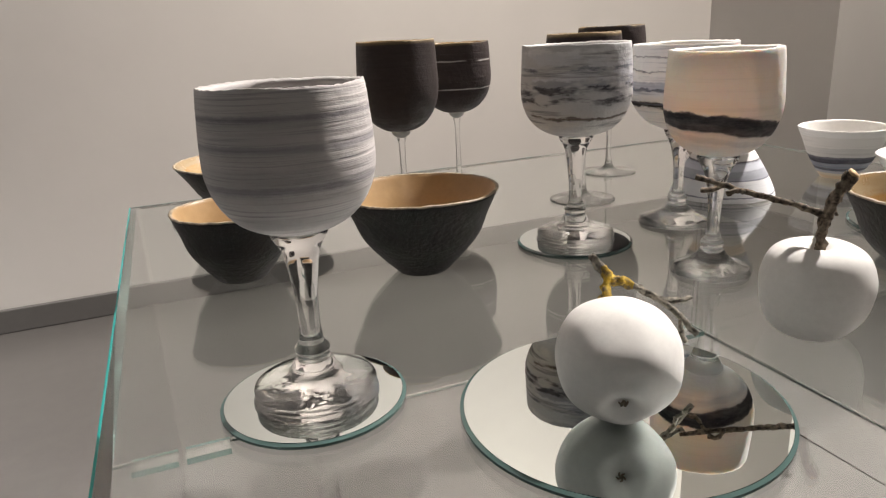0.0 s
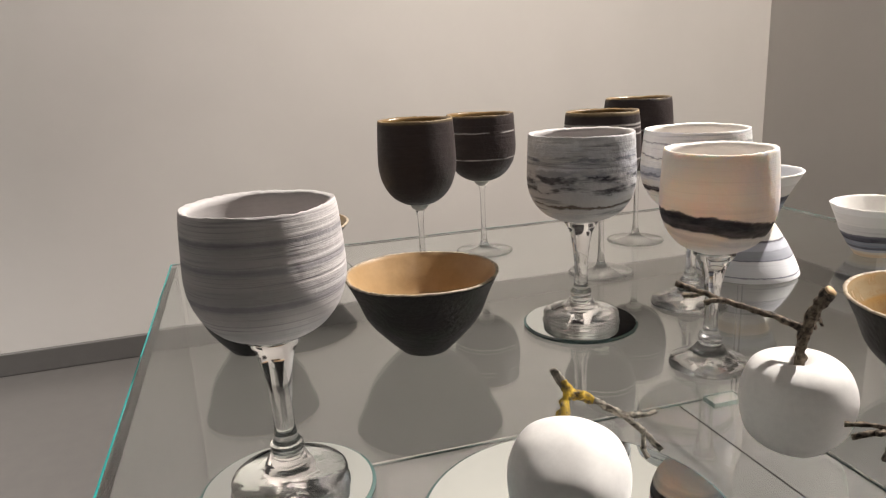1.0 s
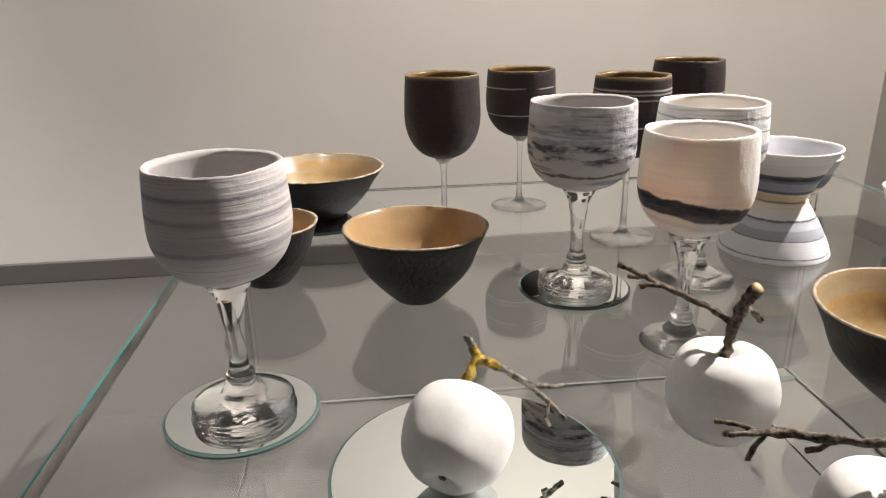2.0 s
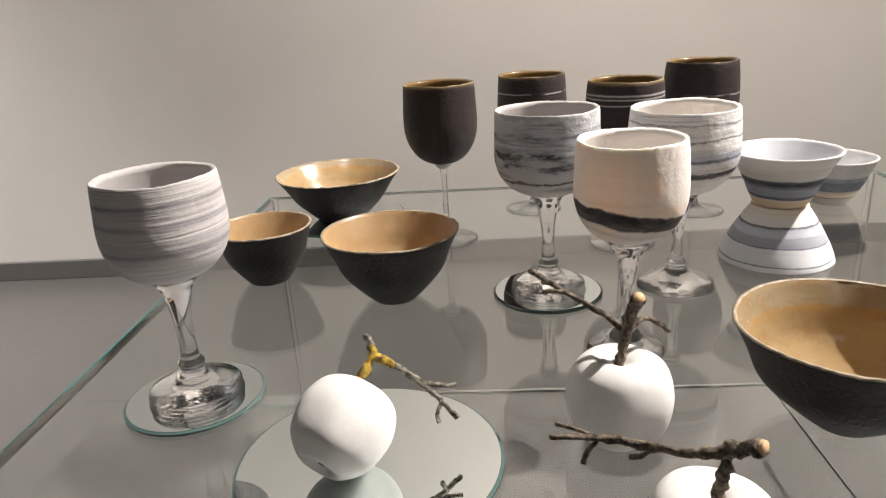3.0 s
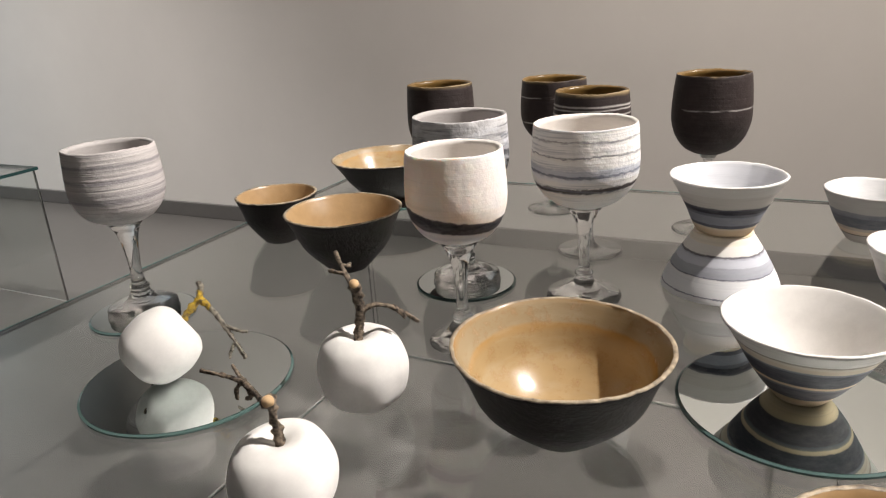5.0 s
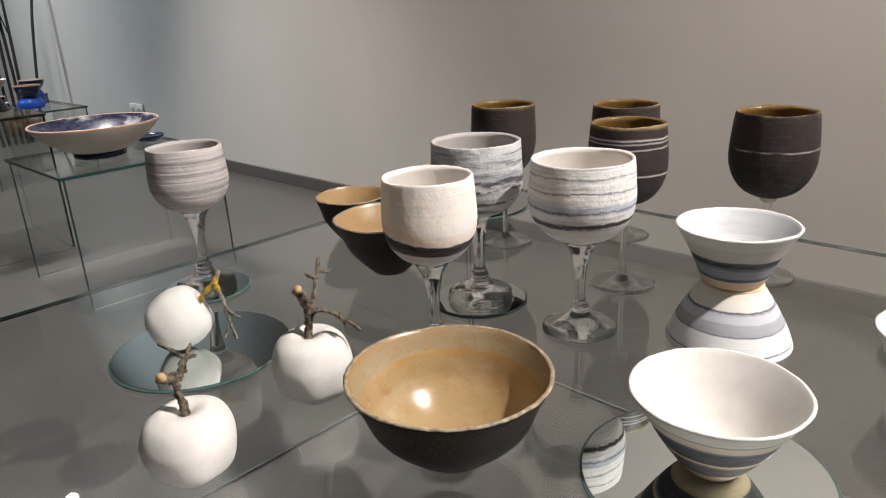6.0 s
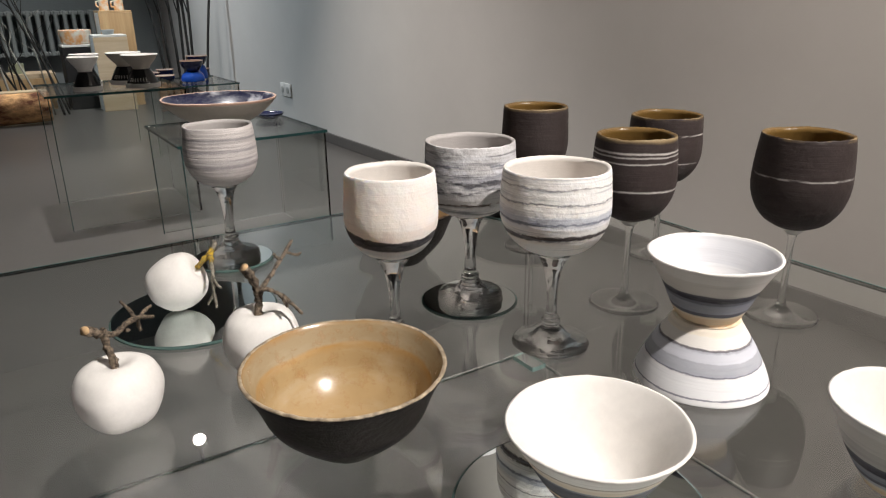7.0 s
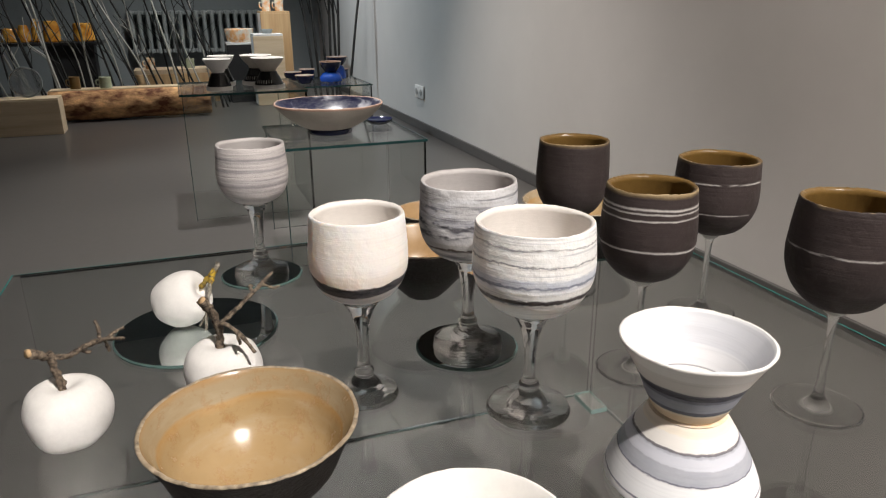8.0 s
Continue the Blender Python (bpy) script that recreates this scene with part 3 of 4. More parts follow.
strip_b = strata("cup_stripes", 0.05, [(0.0, CREAM_GLOW), (0.10, (0.76, 0.66, 0.52)), (0.16, (0.50, 0.50, 0.54)), (0.22, (0.10, 0.10, 0.13)), (0.28, (0.24, 0.26, 0.31)), (0.34, (0.30, 0.32, 0.37)), (0.40, (0.06, 0.06, 0.08)), (0.50, (0.09, 0.09, 0.12)), (0.55, (0.62, 0.60, 0.58)), (0.75, (0.74, 0.71, 0.68)), (1.0, (0.82, 0.80, 0.78))], 0.03, 0.02, seed=6.3, streak=0.2, relief=0.2)
# darker, greyer take on cup_stripes: the shade on this bowl is painted in
strip_e = strata("shaded_stripes", 0.056, [(0.0, (0.44, 0.41, 0.37)), (0.16, (0.48, 0.45, 0.41)), (0.19, (0.16, 0.13, 0.11)), (0.21, (0.68, 0.55, 0.40)), (0.30, (0.52, 0.44, 0.36)), (0.36, (0.13, 0.135, 0.16)), (0.56, (0.20, 0.21, 0.24)), (0.66, (0.48, 0.46, 0.44)), (1.0, (0.60, 0.575, 0.55))], 0.04, 0.02, seed=21.0, streak=0.2, relief=0.2)
bowl(0.8328, 0.842, GLASS, "small pale bowl with a smoky blue band, shade painted into its greys", 0.0468, 0.056, 0.020, strip_e, BLUE_IN, 21.0, "striped bowls")
bowl(0.8600, 0.6580, GLASS, "small white bowl with blue-grey stripes and cream foot with a painted glow", 0.0476, 0.058, 0.020, strip_b, porcelain, 25.0, "striped bowls")

# the topmost stops paint warm light glowing through the narrow neck
strip_c = strata("cone_stripes", 0.054, [(0.0, (0.78, 0.77, 0.78)), (0.07, (0.80, 0.79, 0.80)), (0.09, (0.20, 0.20, 0.25)), (0.11, (0.79, 0.79, 0.81)), (0.36, (0.80, 0.79, 0.80)), (0.385, (0.14, 0.14, 0.18)), (0.40, (0.36, 0.37, 0.42)), (0.56, (0.58, 0.59, 0.65)), (0.68, (0.42, 0.43, 0.49)), (0.70, (0.10, 0.09, 0.11)), (0.73, (0.78, 0.75, 0.72)), (0.88, (0.80, 0.73, 0.63)), (1.0, (0.80, 0.64, 0.44))], 0.025, 0.03, seed=9.9, streak=0.1, relief=0.25)
stand = thing("bowl_stand", 0.7001, 0.6714, GLASS, "upturned white striped bowl carrying another bowl", "bowl", "striped bowls")
part("wall", lathe(curve2([(0.0521, 0.0), (0.0530, 0.0012), (0.049, 0.012), (0.041, 0.028), (0.0318, 0.043), (0.0255, 0.0525), (0.024, 0.0535), (0, 0.0537)], 6), 96, 0.012, 31.0, 0.0, rough=0.003), strip_c, stand)
part("inside", lathe(curve2([(0.0521, 0.0), (0.0498, 0.0006), (0.045, 0.012), (0.036, 0.032), (0.02, 0.046), (0, 0.047)], 5), 64, 0.012, 31.0), porcelain, stand)
W = (0.78, 0.775, 0.775)
ring_in = strata("ringed_inside", 0.051, [(0.0, W), (0.10, W), (0.115, (0.34, 0.28, 0.22)), (0.13, W), (0.30, (0.80, 0.785, 0.76)), (0.315, (0.30, 0.29, 0.30)), (0.335, (0.72, 0.72, 0.74)), (0.56, (0.72, 0.725, 0.75)), (0.62, (0.62, 0.63, 0.67)), (1.0, (0.74, 0.74, 0.76))], 0.01, 0.006, seed=2.4, streak=0.1, relief=0.2, rough=0.4)
strip_d = strata("upper_stripes", 0.052, [(0.0, CREAM_GLOW), (0.16, (0.78, 0.66, 0.50)), (0.20, (0.10, 0.10, 0.13)), (0.26, (0.30, 0.31, 0.36)), (0.42, (0.16, 0.165, 0.20)), (0.47, (0.05, 0.05, 0.065)), (0.54, (0.08, 0.08, 0.10)), (0.575, (0.66, 0.62, 0.58)), (0.80, (0.74, 0.71, 0.68)), (1.0, (0.83, 0.81, 0.79))], 0.03, 0.02, seed=14.2, streak=0.15, relief=0.2)
bowl(0.7001, 0.6714, GLASS + 0.0542, "white striped bowl resting on an upturned bowl", 0.0503, 0.0526, 0.0245, strip_d, ring_in, 35.0, "striped bowls", 0.42)


# ---------------------------------------------------------------- apples
def apple(x, y, z, label, r, h, seed, tiltm=None, hole=False):
    ob = thing("ceramic_apple", x, y, z, label, "ceramic apple", "white apples")
    prof = curve2([(0, 0.006), (r * 0.16, 0.003), (r * 0.40, 0.0), (r * 0.66, 0.004), (r * 0.88, h * 0.22), (r * 0.99, h * 0.46), (r * 0.98, h * 0.66), (r * 0.82, h * 0.88), (r * 0.52, h * 0.985), (r * 0.28, h * 0.965), (r * 0.10, h * 0.90), (0, h * 0.87)], 6)
    bm = lathe(prof, 72, 0.07, seed)
    for v in bm.verts:
        a = math.atan2(v.co.y, v.co.x)
        k = 1 + 0.025 * math.cos(5 * a + seed) * max(0.0, 1 - v.co.z / h)
        v.co.x *= k
        v.co.y *= k
    if tiltm is not None:
        bmesh.ops.transform(bm, matrix=tiltm, verts=bm.verts)
    body = part("apple_body", bm, chalk, ob, "matt white bisque body")
    return ob


def twig(name, owner, branches, mat, label, caps=()):
    """One branch with its side shoots, in one mesh, given in the room's coordinates."""
    o = Vector(owner.matrix_basis.translation)
    bms = [tube([Vector(p) - o for p in pts], radii, 10, 0.95, i * 3.7, 9) for i, (pts, radii) in enumerate(branches)]
    ob = part(name, join(*bms), mat, owner, label)
    for p, q, r in caps:
        a, b = Vector(p) - o, Vector(q) - o
        part("cut_end", tube([a, a.lerp(b, 0.5), b], [r, r], 12), cut_wood, ob, "pale cut end")
    return ob


Z = GLASS
a2 = apple(0.4885, 0.3765, Z, "white bisque apple with a dark forked twig as stalk", 0.0315, 0.056, 4.0)
twig("twig", a2, [
    ([(0.488, 0.3755, 0.384), (0.489, 0.376, 0.396), (0.491, 0.377, 0.408), (0.4935, 0.373, 0.424), (0.496, 0.3665, 0.4370)], [0.0026, 0.0027, 0.0030, 0.0033, 0.0034]),
    ([(0.491, 0.377, 0.412), (0.481, 0.389, 0.417), (0.461, 0.408, 0.424), (0.4405, 0.427, 0.4322)], [0.0022, 0.0017, 0.0016, 0.0016]),
    ([(0.461, 0.408, 0.424), (0.452, 0.406, 0.426), (0.447, 0.408, 0.4245)], [0.0014, 0.0013, 0.0014]),
    ([(0.452, 0.416, 0.427), (0.453, 0.425, 0.423), (0.449, 0.431, 0.422)], [0.0013, 0.0012, 0.0013]),
    ([(0.492, 0.376, 0.413), (0.502, 0.382, 0.4165), (0.511, 0.391, 0.411), (0.523, 0.401, 0.3985)], [0.0020, 0.0017, 0.0016, 0.0013]),
    ([(0.510, 0.390, 0.412), (0.515, 0.390, 0.409), (0.518, 0.391, 0.405)], [0.0013, 0.0012, 0.0012])],
    bark, "gnarled dark twig", [((0.4958, 0.3668, 0.4368), (0.4962, 0.3660, 0.4378), 0.0033)])
a3 = apple(0.507, 0.2625, Z, "white bisque apple with a bent dark twig as stalk", 0.0308, 0.051, 9.0)
twig("twig", a3, [
    ([(0.508, 0.262, 0.380), (0.508, 0.262, 0.392), (0.509, 0.260, 0.405), (0.510, 0.258, 0.419)], [0.0025, 0.0025, 0.0026, 0.0028]),
    ([(0.518, 0.2476, 0.4240), (0.5095, 0.258, 0.4150), (0.496, 0.268, 0.4075), (0.479, 0.277, 0.4055), (0.463, 0.288, 0.4020), (0.448, 0.302, 0.3935)], [0.0033, 0.0027, 0.0020, 0.0019, 0.0017, 0.0013]),
    ([(0.484, 0.274, 0.406), (0.478, 0.276, 0.4005), (0.474, 0.279, 0.398)], [0.0015, 0.0014, 0.0016]),
    ([(0.466, 0.286, 0.403), (0.455, 0.285, 0.405), (0.445, 0.283, 0.407), (0.438, 0.281, 0.4085)], [0.0015, 0.0013, 0.0013, 0.0012]),
    ([(0.462, 0.289, 0.402), (0.456, 0.289, 0.394), (0.4545, 0.290, 0.387)], [0.0014, 0.0012, 0.0012]),
    ([(0.459, 0.291, 0.401), (0.450, 0.297, 0.402), (0.443, 0.302, 0.401)], [0.0014, 0.0012, 0.0012])],
    bark, "gnarled dark twig", [((0.5178, 0.2479, 0.4239), (0.5188, 0.2468, 0.4242), 0.0033)])
lie = Vector((0, 0, 1)).rotation_difference(Vector((0.42, 0.77, 0.47))).to_matrix().to_4x4()
tilt1 = pose(0, 0, 0.0300) @ lie @ pose(0, 0, -0.0262)
calyx = [tube([(0.0035 * math.cos(q), 0.0035 * math.sin(q), 0.0030), (0.0022 * math.cos(q + 0.4), 0.0022 * math.sin(q + 0.4), 0.0012), (0.0006, 0.0, 0.0042)], [0.0005, 0.0009, 0.0009], 6) for q in (0.2, 1.4, 2.7, 4.0, 5.2)]
a1 = apple(0.3275, 0.3462, Z + DISC, "white bisque apple lying on a mirror with a lichen-covered twig", 0.0286, 0.052, 14.0, tilt1)
cx = join(*calyx)
bmesh.ops.transform(cx, matrix=tilt1 @ pose(0, 0, 0.0016) @ Matrix.Scale(0.62, 4), verts=cx.verts)
part("calyx", cx, bark, a1, "small dark dried calyx")
twig("twig", a1, [
    ([(0.3335, 0.3660, 0.3860), (0.338, 0.372, 0.394), (0.343, 0.378, 0.4015), (0.3425, 0.381, 0.4065)], [0.0026, 0.0026, 0.0025, 0.0024])], lichen, "yellow lichen-covered twig")
twig("lichen_patch", a1, [
    ([(0.3435, 0.3778, 0.4000), (0.350, 0.3765, 0.3982), (0.356, 0.375, 0.3955)], [0.0027, 0.0026, 0.0020])], lichen, "yellow crust of lichen")
twig("side_twig", a1, [
    ([(0.342, 0.378, 0.400), (0.352, 0.376, 0.3975), (0.364, 0.373, 0.391), (0.377, 0.369, 0.381), (0.392, 0.366, 0.364)], [0.0022, 0.0018, 0.0018, 0.0016, 0.0014]),
    ([(0.372, 0.371, 0.386), (0.382, 0.371, 0.3835), (0.392, 0.372, 0.383)], [0.0014, 0.0012, 0.0011]),
    ([(0.3425, 0.380, 0.403), (0.341, 0.383, 0.408), (0.338, 0.385, 0.412)], [0.0022, 0.0021, 0.0019]),
    ([(0.383, 0.368, 0.375), (0.380, 0.364, 0.368), (0.381, 0.361, 0.364)], [0.0013, 0.0011, 0.0011])], bark_grey, "grey lichened side twig")


# ---------------------------------------------------------------- the far end of the gallery
pine = timber("pine", (0.42, 0.26, 0.12), (0.60, 0.42, 0.23), 2)
pale_pine = timber("pale_pine", (0.50, 0.38, 0.24), (0.66, 0.54, 0.38), 1)
log_bark = mottled("log_bark", (0.13, 0.040, 0.014), (0.86, 0.50, 0.23), 19.0, 0.8, 0.005, 1.0, stretch=(1, 0.5, 1), fine=3.0, contrast=0.13)
black_glaze = mottled("black_glaze", (0.008, 0.008, 0.009), (0.02, 0.02, 0.022), 40.0, 0.2)
black_paint = plain("black_paint", (0.012, 0.012, 0.013), 0.5)
white_paint = mottled("white_paint", (0.66, 0.66, 0.64), (0.74, 0.73, 0.71), 8.0, 0.55)
iron = mottled("iron", (0.24, 0.27, 0.27), (0.32, 0.35, 0.35), 10.0, 0.5)
cobalt = mottled("cobalt", (0.008, 0.05, 0.34), (0.02, 0.12, 0.62), 40.0, 0.12)
navy = mottled("navy", (0.008, 0.010, 0.035), (0.02, 0.026, 0.075), 40.0, 0.15)
navy_spotted = strata("navy_spotted", 0.1, [(0.0, (0.012, 0.014, 0.045)), (1.0, (0.02, 0.024, 0.07))], seed=3.0, streak=0.9, streak_colour=(0.62, 0.62, 0.66), rough=0.28, rings=8, relief=0.2)
clay_pink = mottled("clay_pink", (0.40, 0.25, 0.19), (0.52, 0.35, 0.27), 30.0, 0.6)
sand = mottled("sand", (0.40, 0.36, 0.31), (0.52, 0.47, 0.41), 30.0, 0.65)
amber = mottled("amber", (0.45, 0.15, 0.01), (0.90, 0.55, 0.12), 16.0, 0.2, fine=4.0, contrast=0.15)
flowered = mottled("flowered", (0.76, 0.74, 0.66), (0.78, 0.36, 0.10), 22.0, 0.35, fine=3.0, contrast=0.10)
green_glaze = mottled("green_glaze", (0.22, 0.25, 0.16), (0.48, 0.50, 0.36), 30.0, 0.35)
twig_pale = mottled("twig_pale", (0.28, 0.28, 0.25), (0.55, 0.55, 0.50), 40.0, 0.8, stretch=(1, 1, 0.3))
twig_dark = mottled("twig_dark", (0.010, 0.010, 0.010), (0.035, 0.034, 0.032), 40.0, 0.8, stretch=(1, 1, 0.3))

T2, T3, T4 = 0.3203, 0.4003, 0.2953
dish = thing("dish", -0.89, 0.746, T2, "broad shallow dish, dark blue inside and sandy outside", "dish")
part("body", lathe(curve2([(0, 0.014), (0.05, 0.014), (0.075, 0.021), (0.116, 0.046), (0.143, 0.074), (0.146, 0.080)], 6), 80, 0.012, 3.0, 0.002), sand, dish, "unglazed sandy outside")
part("lip", lathe([(0.1462, 0.078), (0.1480, 0.082), (0.1455, 0.0845), (0.1425, 0.083)], 80, 0.012, 3.0, 0.002), clay_pink, dish, "pinkish clay lip")
part("inside", lathe(curve2([(0.1420, 0.0835), (0.129, 0.068), (0.096, 0.043), (0.05, 0.025), (0, 0.020)], 6), 80, 0.012, 3.0, 0.002), navy_spotted, dish, "dark blue spotted glaze")
part("foot_ring", lathe([(0, 0.0), (0.055, 0.0), (0.06, 0.002), (0.062, 0.014), (0.05, 0.0145), (0, 0.0145)], 64), navy, dish, "dark blue foot ring")
small_dish = thing("saucer", -0.985, 0.912, T2, "small dark blue saucer with a clay rim behind the dish", "saucer")
part("body", lathe(curve2([(0, 0.0), (0.02, 0.0), (0.035, 0.008), (0.042, 0.015), (0.040, 0.016), (0.03, 0.011), (0, 0.006)], 5), 48), navy, small_dish)


def two_tone(x, y, s, seed, label, comb):
    """A pale bowl set on a dark upturned bowl with a white foot."""
    low = thing("bowl_stand", x, y, T3, "upturned dark bowl with a white rim, " + label, "bowl", "two-tone bowls")
    part("white_rim", lathe(curve2([(0.045 * s, 0.0), (0.0475 * s, 0.002), (0.047 * s, 0.012), (0.044 * s, 0.0135), (0, 0.0138)], 4), 56, 0.01, seed), porcelain, low, "white glazed rim")
    part("dark_wall", lathe(curve2([(0.0435 * s, 0.0136), (0.041 * s, 0.020), (0.034 * s, 0.036), (0.025 * s, 0.052), (0.022 * s, 0.0545), (0, 0.0548)], 5), 56, 0.01, seed), black_glaze, low, "black glazed wall")
    if comb:
        for k in range(7):
            a = radians(-62 + k * 11)
            part("inlay", tube([(0.0415 * s * math.cos(a), 0.0415 * s * math.sin(a), 0.0195), (0.0395 * s * math.cos(a), 0.0395 * s * math.sin(a), 0.0245), (0.0372 * s * math.cos(a), 0.0372 * s * math.sin(a), 0.030)], [0.0009, 0.0007], 6), porcelain, low, "white inlaid stroke")
    up = thing("bowl", x, y, T3 + 0.0552, "pale sandy bowl with a white lip on a dark stand", "bowl", "two-tone bowls")
    part("wall", lathe(curve2([(0, 0), (0.0205 * s, 0.0), (0.026 * s, 0.008), (0.041 * s, 0.026), (0.050 * s, 0.041)], 6), 56, 0.015, seed, 0.001), sand if comb else porcelain, up)
    part("inside", lathe(curve2([(0.050 * s, 0.041), (0.0485 * s, 0.0425), (0.046 * s, 0.040), (0.035 * s, 0.024), (0.015 * s, 0.006), (0, 0.005)], 6), 56, 0.015, seed, 0.001), porcelain, up, "white glazed inside and lip")


two_tone(-1.335, 0.487, 0.86, 3.0, "beside others on the glass", False)
two_tone(-1.475, 0.507, 0.86, 5.0, "beside others on the glass", False)
two_tone(-1.330, 0.642, 1.06, 7.0, "with a white combed pattern", True)
two_tone(-1.470, 0.620, 1.06, 9.0, "with a white combed pattern", True)


def blue_cup(x, y, z, r, h, label, mat, foot=0.55, rimmat=None):
    ob = thing("cup", x, y, z, label, "cup", "blue cups")
    part("wall", lathe(curve2([(0, 0), (r * foot, 0), (r * (foot + 0.18), h * 0.2), (r * 0.93, h * 0.6), (r, h - 0.001)], 5), 48, 0.01, x), mat, ob)
    part("inside", lathe(curve2([(r - 0.0015, h), (r * 0.9, h * 0.6), (r * foot, h * 0.2), (0, h * 0.12)], 5), 48, 0.01, x), porcelain if rimmat is None else rimmat, ob, "pale inside")
    part("lip", lathe([(r + 0.0003, h - 0.002), (r + 0.0005, h + 0.0005), (r - 0.002, h + 0.0008), (r - 0.003, h - 0.0015)], 48, 0.01, x), clay_pink, ob, "bare clay lip")
    return ob


blue_cup(-2.45, 0.940, T4, 0.045, 0.040, "dark blue bowl with a pale inside", navy)
blue_cup(-2.62, 0.910, T4, 0.045, 0.042, "dark blue cup with a bare clay lip", navy)
blue_cup(-2.66, 0.990, T4, 0.040, 0.050, "dark blue cup with a bare clay lip", navy)
blue_cup(-2.66, 1.170, T4, 0.035, 0.045, "dark blue straight cup on a clay saucer", navy, 0.8)
stand_b = thing("bowl_stand", -2.50, 1.080, T4, "bright cobalt blue upturned bowl carrying another", "bowl", "blue cups")
part("wall", lathe(curve2([(0.048, 0.0), (0.054, 0.004), (0.053, 0.022), (0.042, 0.038), (0.028, 0.045), (0, 0.046)], 6), 56, 0.01, 2.0), cobalt, stand_b)
blue_cup(-2.50, 1.080, T4 + 0.0463, 0.053, 0.050, "dark brown-blue bowl on a cobalt stand", navy, 0.5, clay_pink)
stand_c = thing("bowl_stand", -2.63, 1.140, T4, "cobalt blue upturned bowl behind another", "bowl", "blue cups")
part("wall", lathe(curve2([(0.042, 0.0), (0.046, 0.004), (0.044, 0.030), (0.036, 0.056), (0.025, 0.066), (0, 0.067)], 6), 56, 0.01, 4.0), cobalt, stand_c)
blue_cup(-2.63, 1.140, T4 + 0.0673, 0.052, 0.042, "dark blue bowl with a reddish lip on a stand", navy)

def spotlight(eye, target, label):
    """A black track spotlight hung under the ceiling, turned to its target."""
    ob = thing("spotlight", eye[0], eye[1], CEIL, label, "spotlight")
    part("arm", tube([(0, 0, -0.0005), (0, 0, -0.07), (0, 0, -0.14)], [0.011, 0.011], 12), black_paint, ob)
    turn = pose(0, 0, -0.19) @ look((0, 0, 0), Vector(target) - Vector((eye[0], eye[1], CEIL - 0.19)))
    can = part("can", lathe(curve2([(0, 0.10), (0.035, 0.10), (0.048, 0.085), (0.050, 0.0), (0.050, -0.060), (0.047, -0.060), (0.046, -0.035), (0, -0.034)], 4), 40), black_paint, ob)
    can.matrix_basis = turn
    part("lens", lathe([(0, -0.046), (0.036, -0.046), (0.040, -0.043), (0, -0.042)], 40), lamp_glow, ob, "glowing lamp face").matrix_basis = turn
    return ob


lamp_glow, _n, _l, _b = material("lamp_glow")
_b.inputs["Emission Color"].default_value = (1.0, 0.96, 0.90, 1)
_b.inputs["Emission Strength"].default_value = 60.0
spotlight((-3.26, 1.0), (-0.6, 0.5, 0.3), "black ceiling spotlight with a glowing round face")

# wooden pedestals and what stands on them
def pedestal(x0, x1, y0, y1, h, mat, label):
    ob = thing("pedestal", (x0 + x1) / 2, (y0 + y1) / 2, 0, label, "pedestal", "pedestals")
    w, d = (x1 - x0) / 2, (y1 - y0) / 2
    part("board", box(w - 0.018, w, -d, d, 0, h, 0.002), mat, ob, "", False)
    part("board", box(-w, -w + 0.018, -d, d, 0, h, 0.002), mat, ob, "", False)
    part("board", box(-w + 0.0185, w - 0.0185, -d, -d + 0.018, 0, h, 0.002), white_paint if mat is not black_paint else mat, ob, "", False)
    part("board", box(-w + 0.0185, w - 0.0185, d - 0.018, d, 0, h, 0.002), mat, ob, "", False)
    part("top_board", box(-w + 0.001, w - 0.001, -d + 0.001, d - 0.001, h + 0.0005, h + 0.014, 0.002), white_paint if h < 0.5 else mat, ob, "pale top board", False)
    return ob


pedestal(-4.40, -4.20, 0.950, 1.155, 0.602, pine, "tall honey-coloured pine pedestal")
pedestal(-4.16, -3.98, 0.865, 1.065, 0.458, pale_pine, "pale box pedestal with a bowl on it")
pedestal(-4.42, -4.21, 0.705, 0.910, 0.395, black_paint, "low black pedestal with a flowered bowl")


def mug(x, y, z, r, h, mat, label, turn=0.0):
    ob = thing("mug", x, y, z, label, "mug", "mugs", turn)
    part("body", lathe(curve2([(0, 0), (r * 0.9, 0), (r, 0.004), (r * 0.97, h * 0.5), (r, h), (r - 0.003, h), (r * 0.9, h * 0.5), (r * 0.8, 0.01), (0, 0.008)], 5), 40, 0.015, x), mat, ob)
    part("handle", tube([(0, -r * 0.97, h * 0.8), (0, -r * 1.45, h * 0.75), (0, -r * 1.5, h * 0.4), (0, -r * 0.97, h * 0.25)], [0.005, 0.005], 8), mat, ob)
    return ob


mug(-4.29, 1.005, 0.6165, 0.030, 0.072, flowered, "white mug with orange flowers on a tall pedestal")
mug(-4.29, 1.095, 0.6165, 0.030, 0.072, flowered, "white mug with orange flowers on a tall pedestal")
cup = thing("bowl", -4.07, 0.970, 0.4725, "small dark grey footed bowl on a pedestal", "bowl")
part("wall", lathe(curve2([(0, 0), (0.028, 0), (0.034, 0.010), (0.040, 0.026), (0.037, 0.027), (0.026, 0.010), (0, 0.007)], 5), 40), iron, cup)
fb = thing("bowl", -4.31, 0.805, 0.4095, "wide white bowl painted with orange flowers", "bowl")
part("wall", lathe(curve2([(0, 0), (0.070, 0), (0.090, 0.018), (0.096, 0.055), (0.098, 0.086), (0.094, 0.087), (0.088, 0.05), (0.07, 0.02), (0, 0.012)], 6), 56, 0.01, 2.0), flowered, fb)

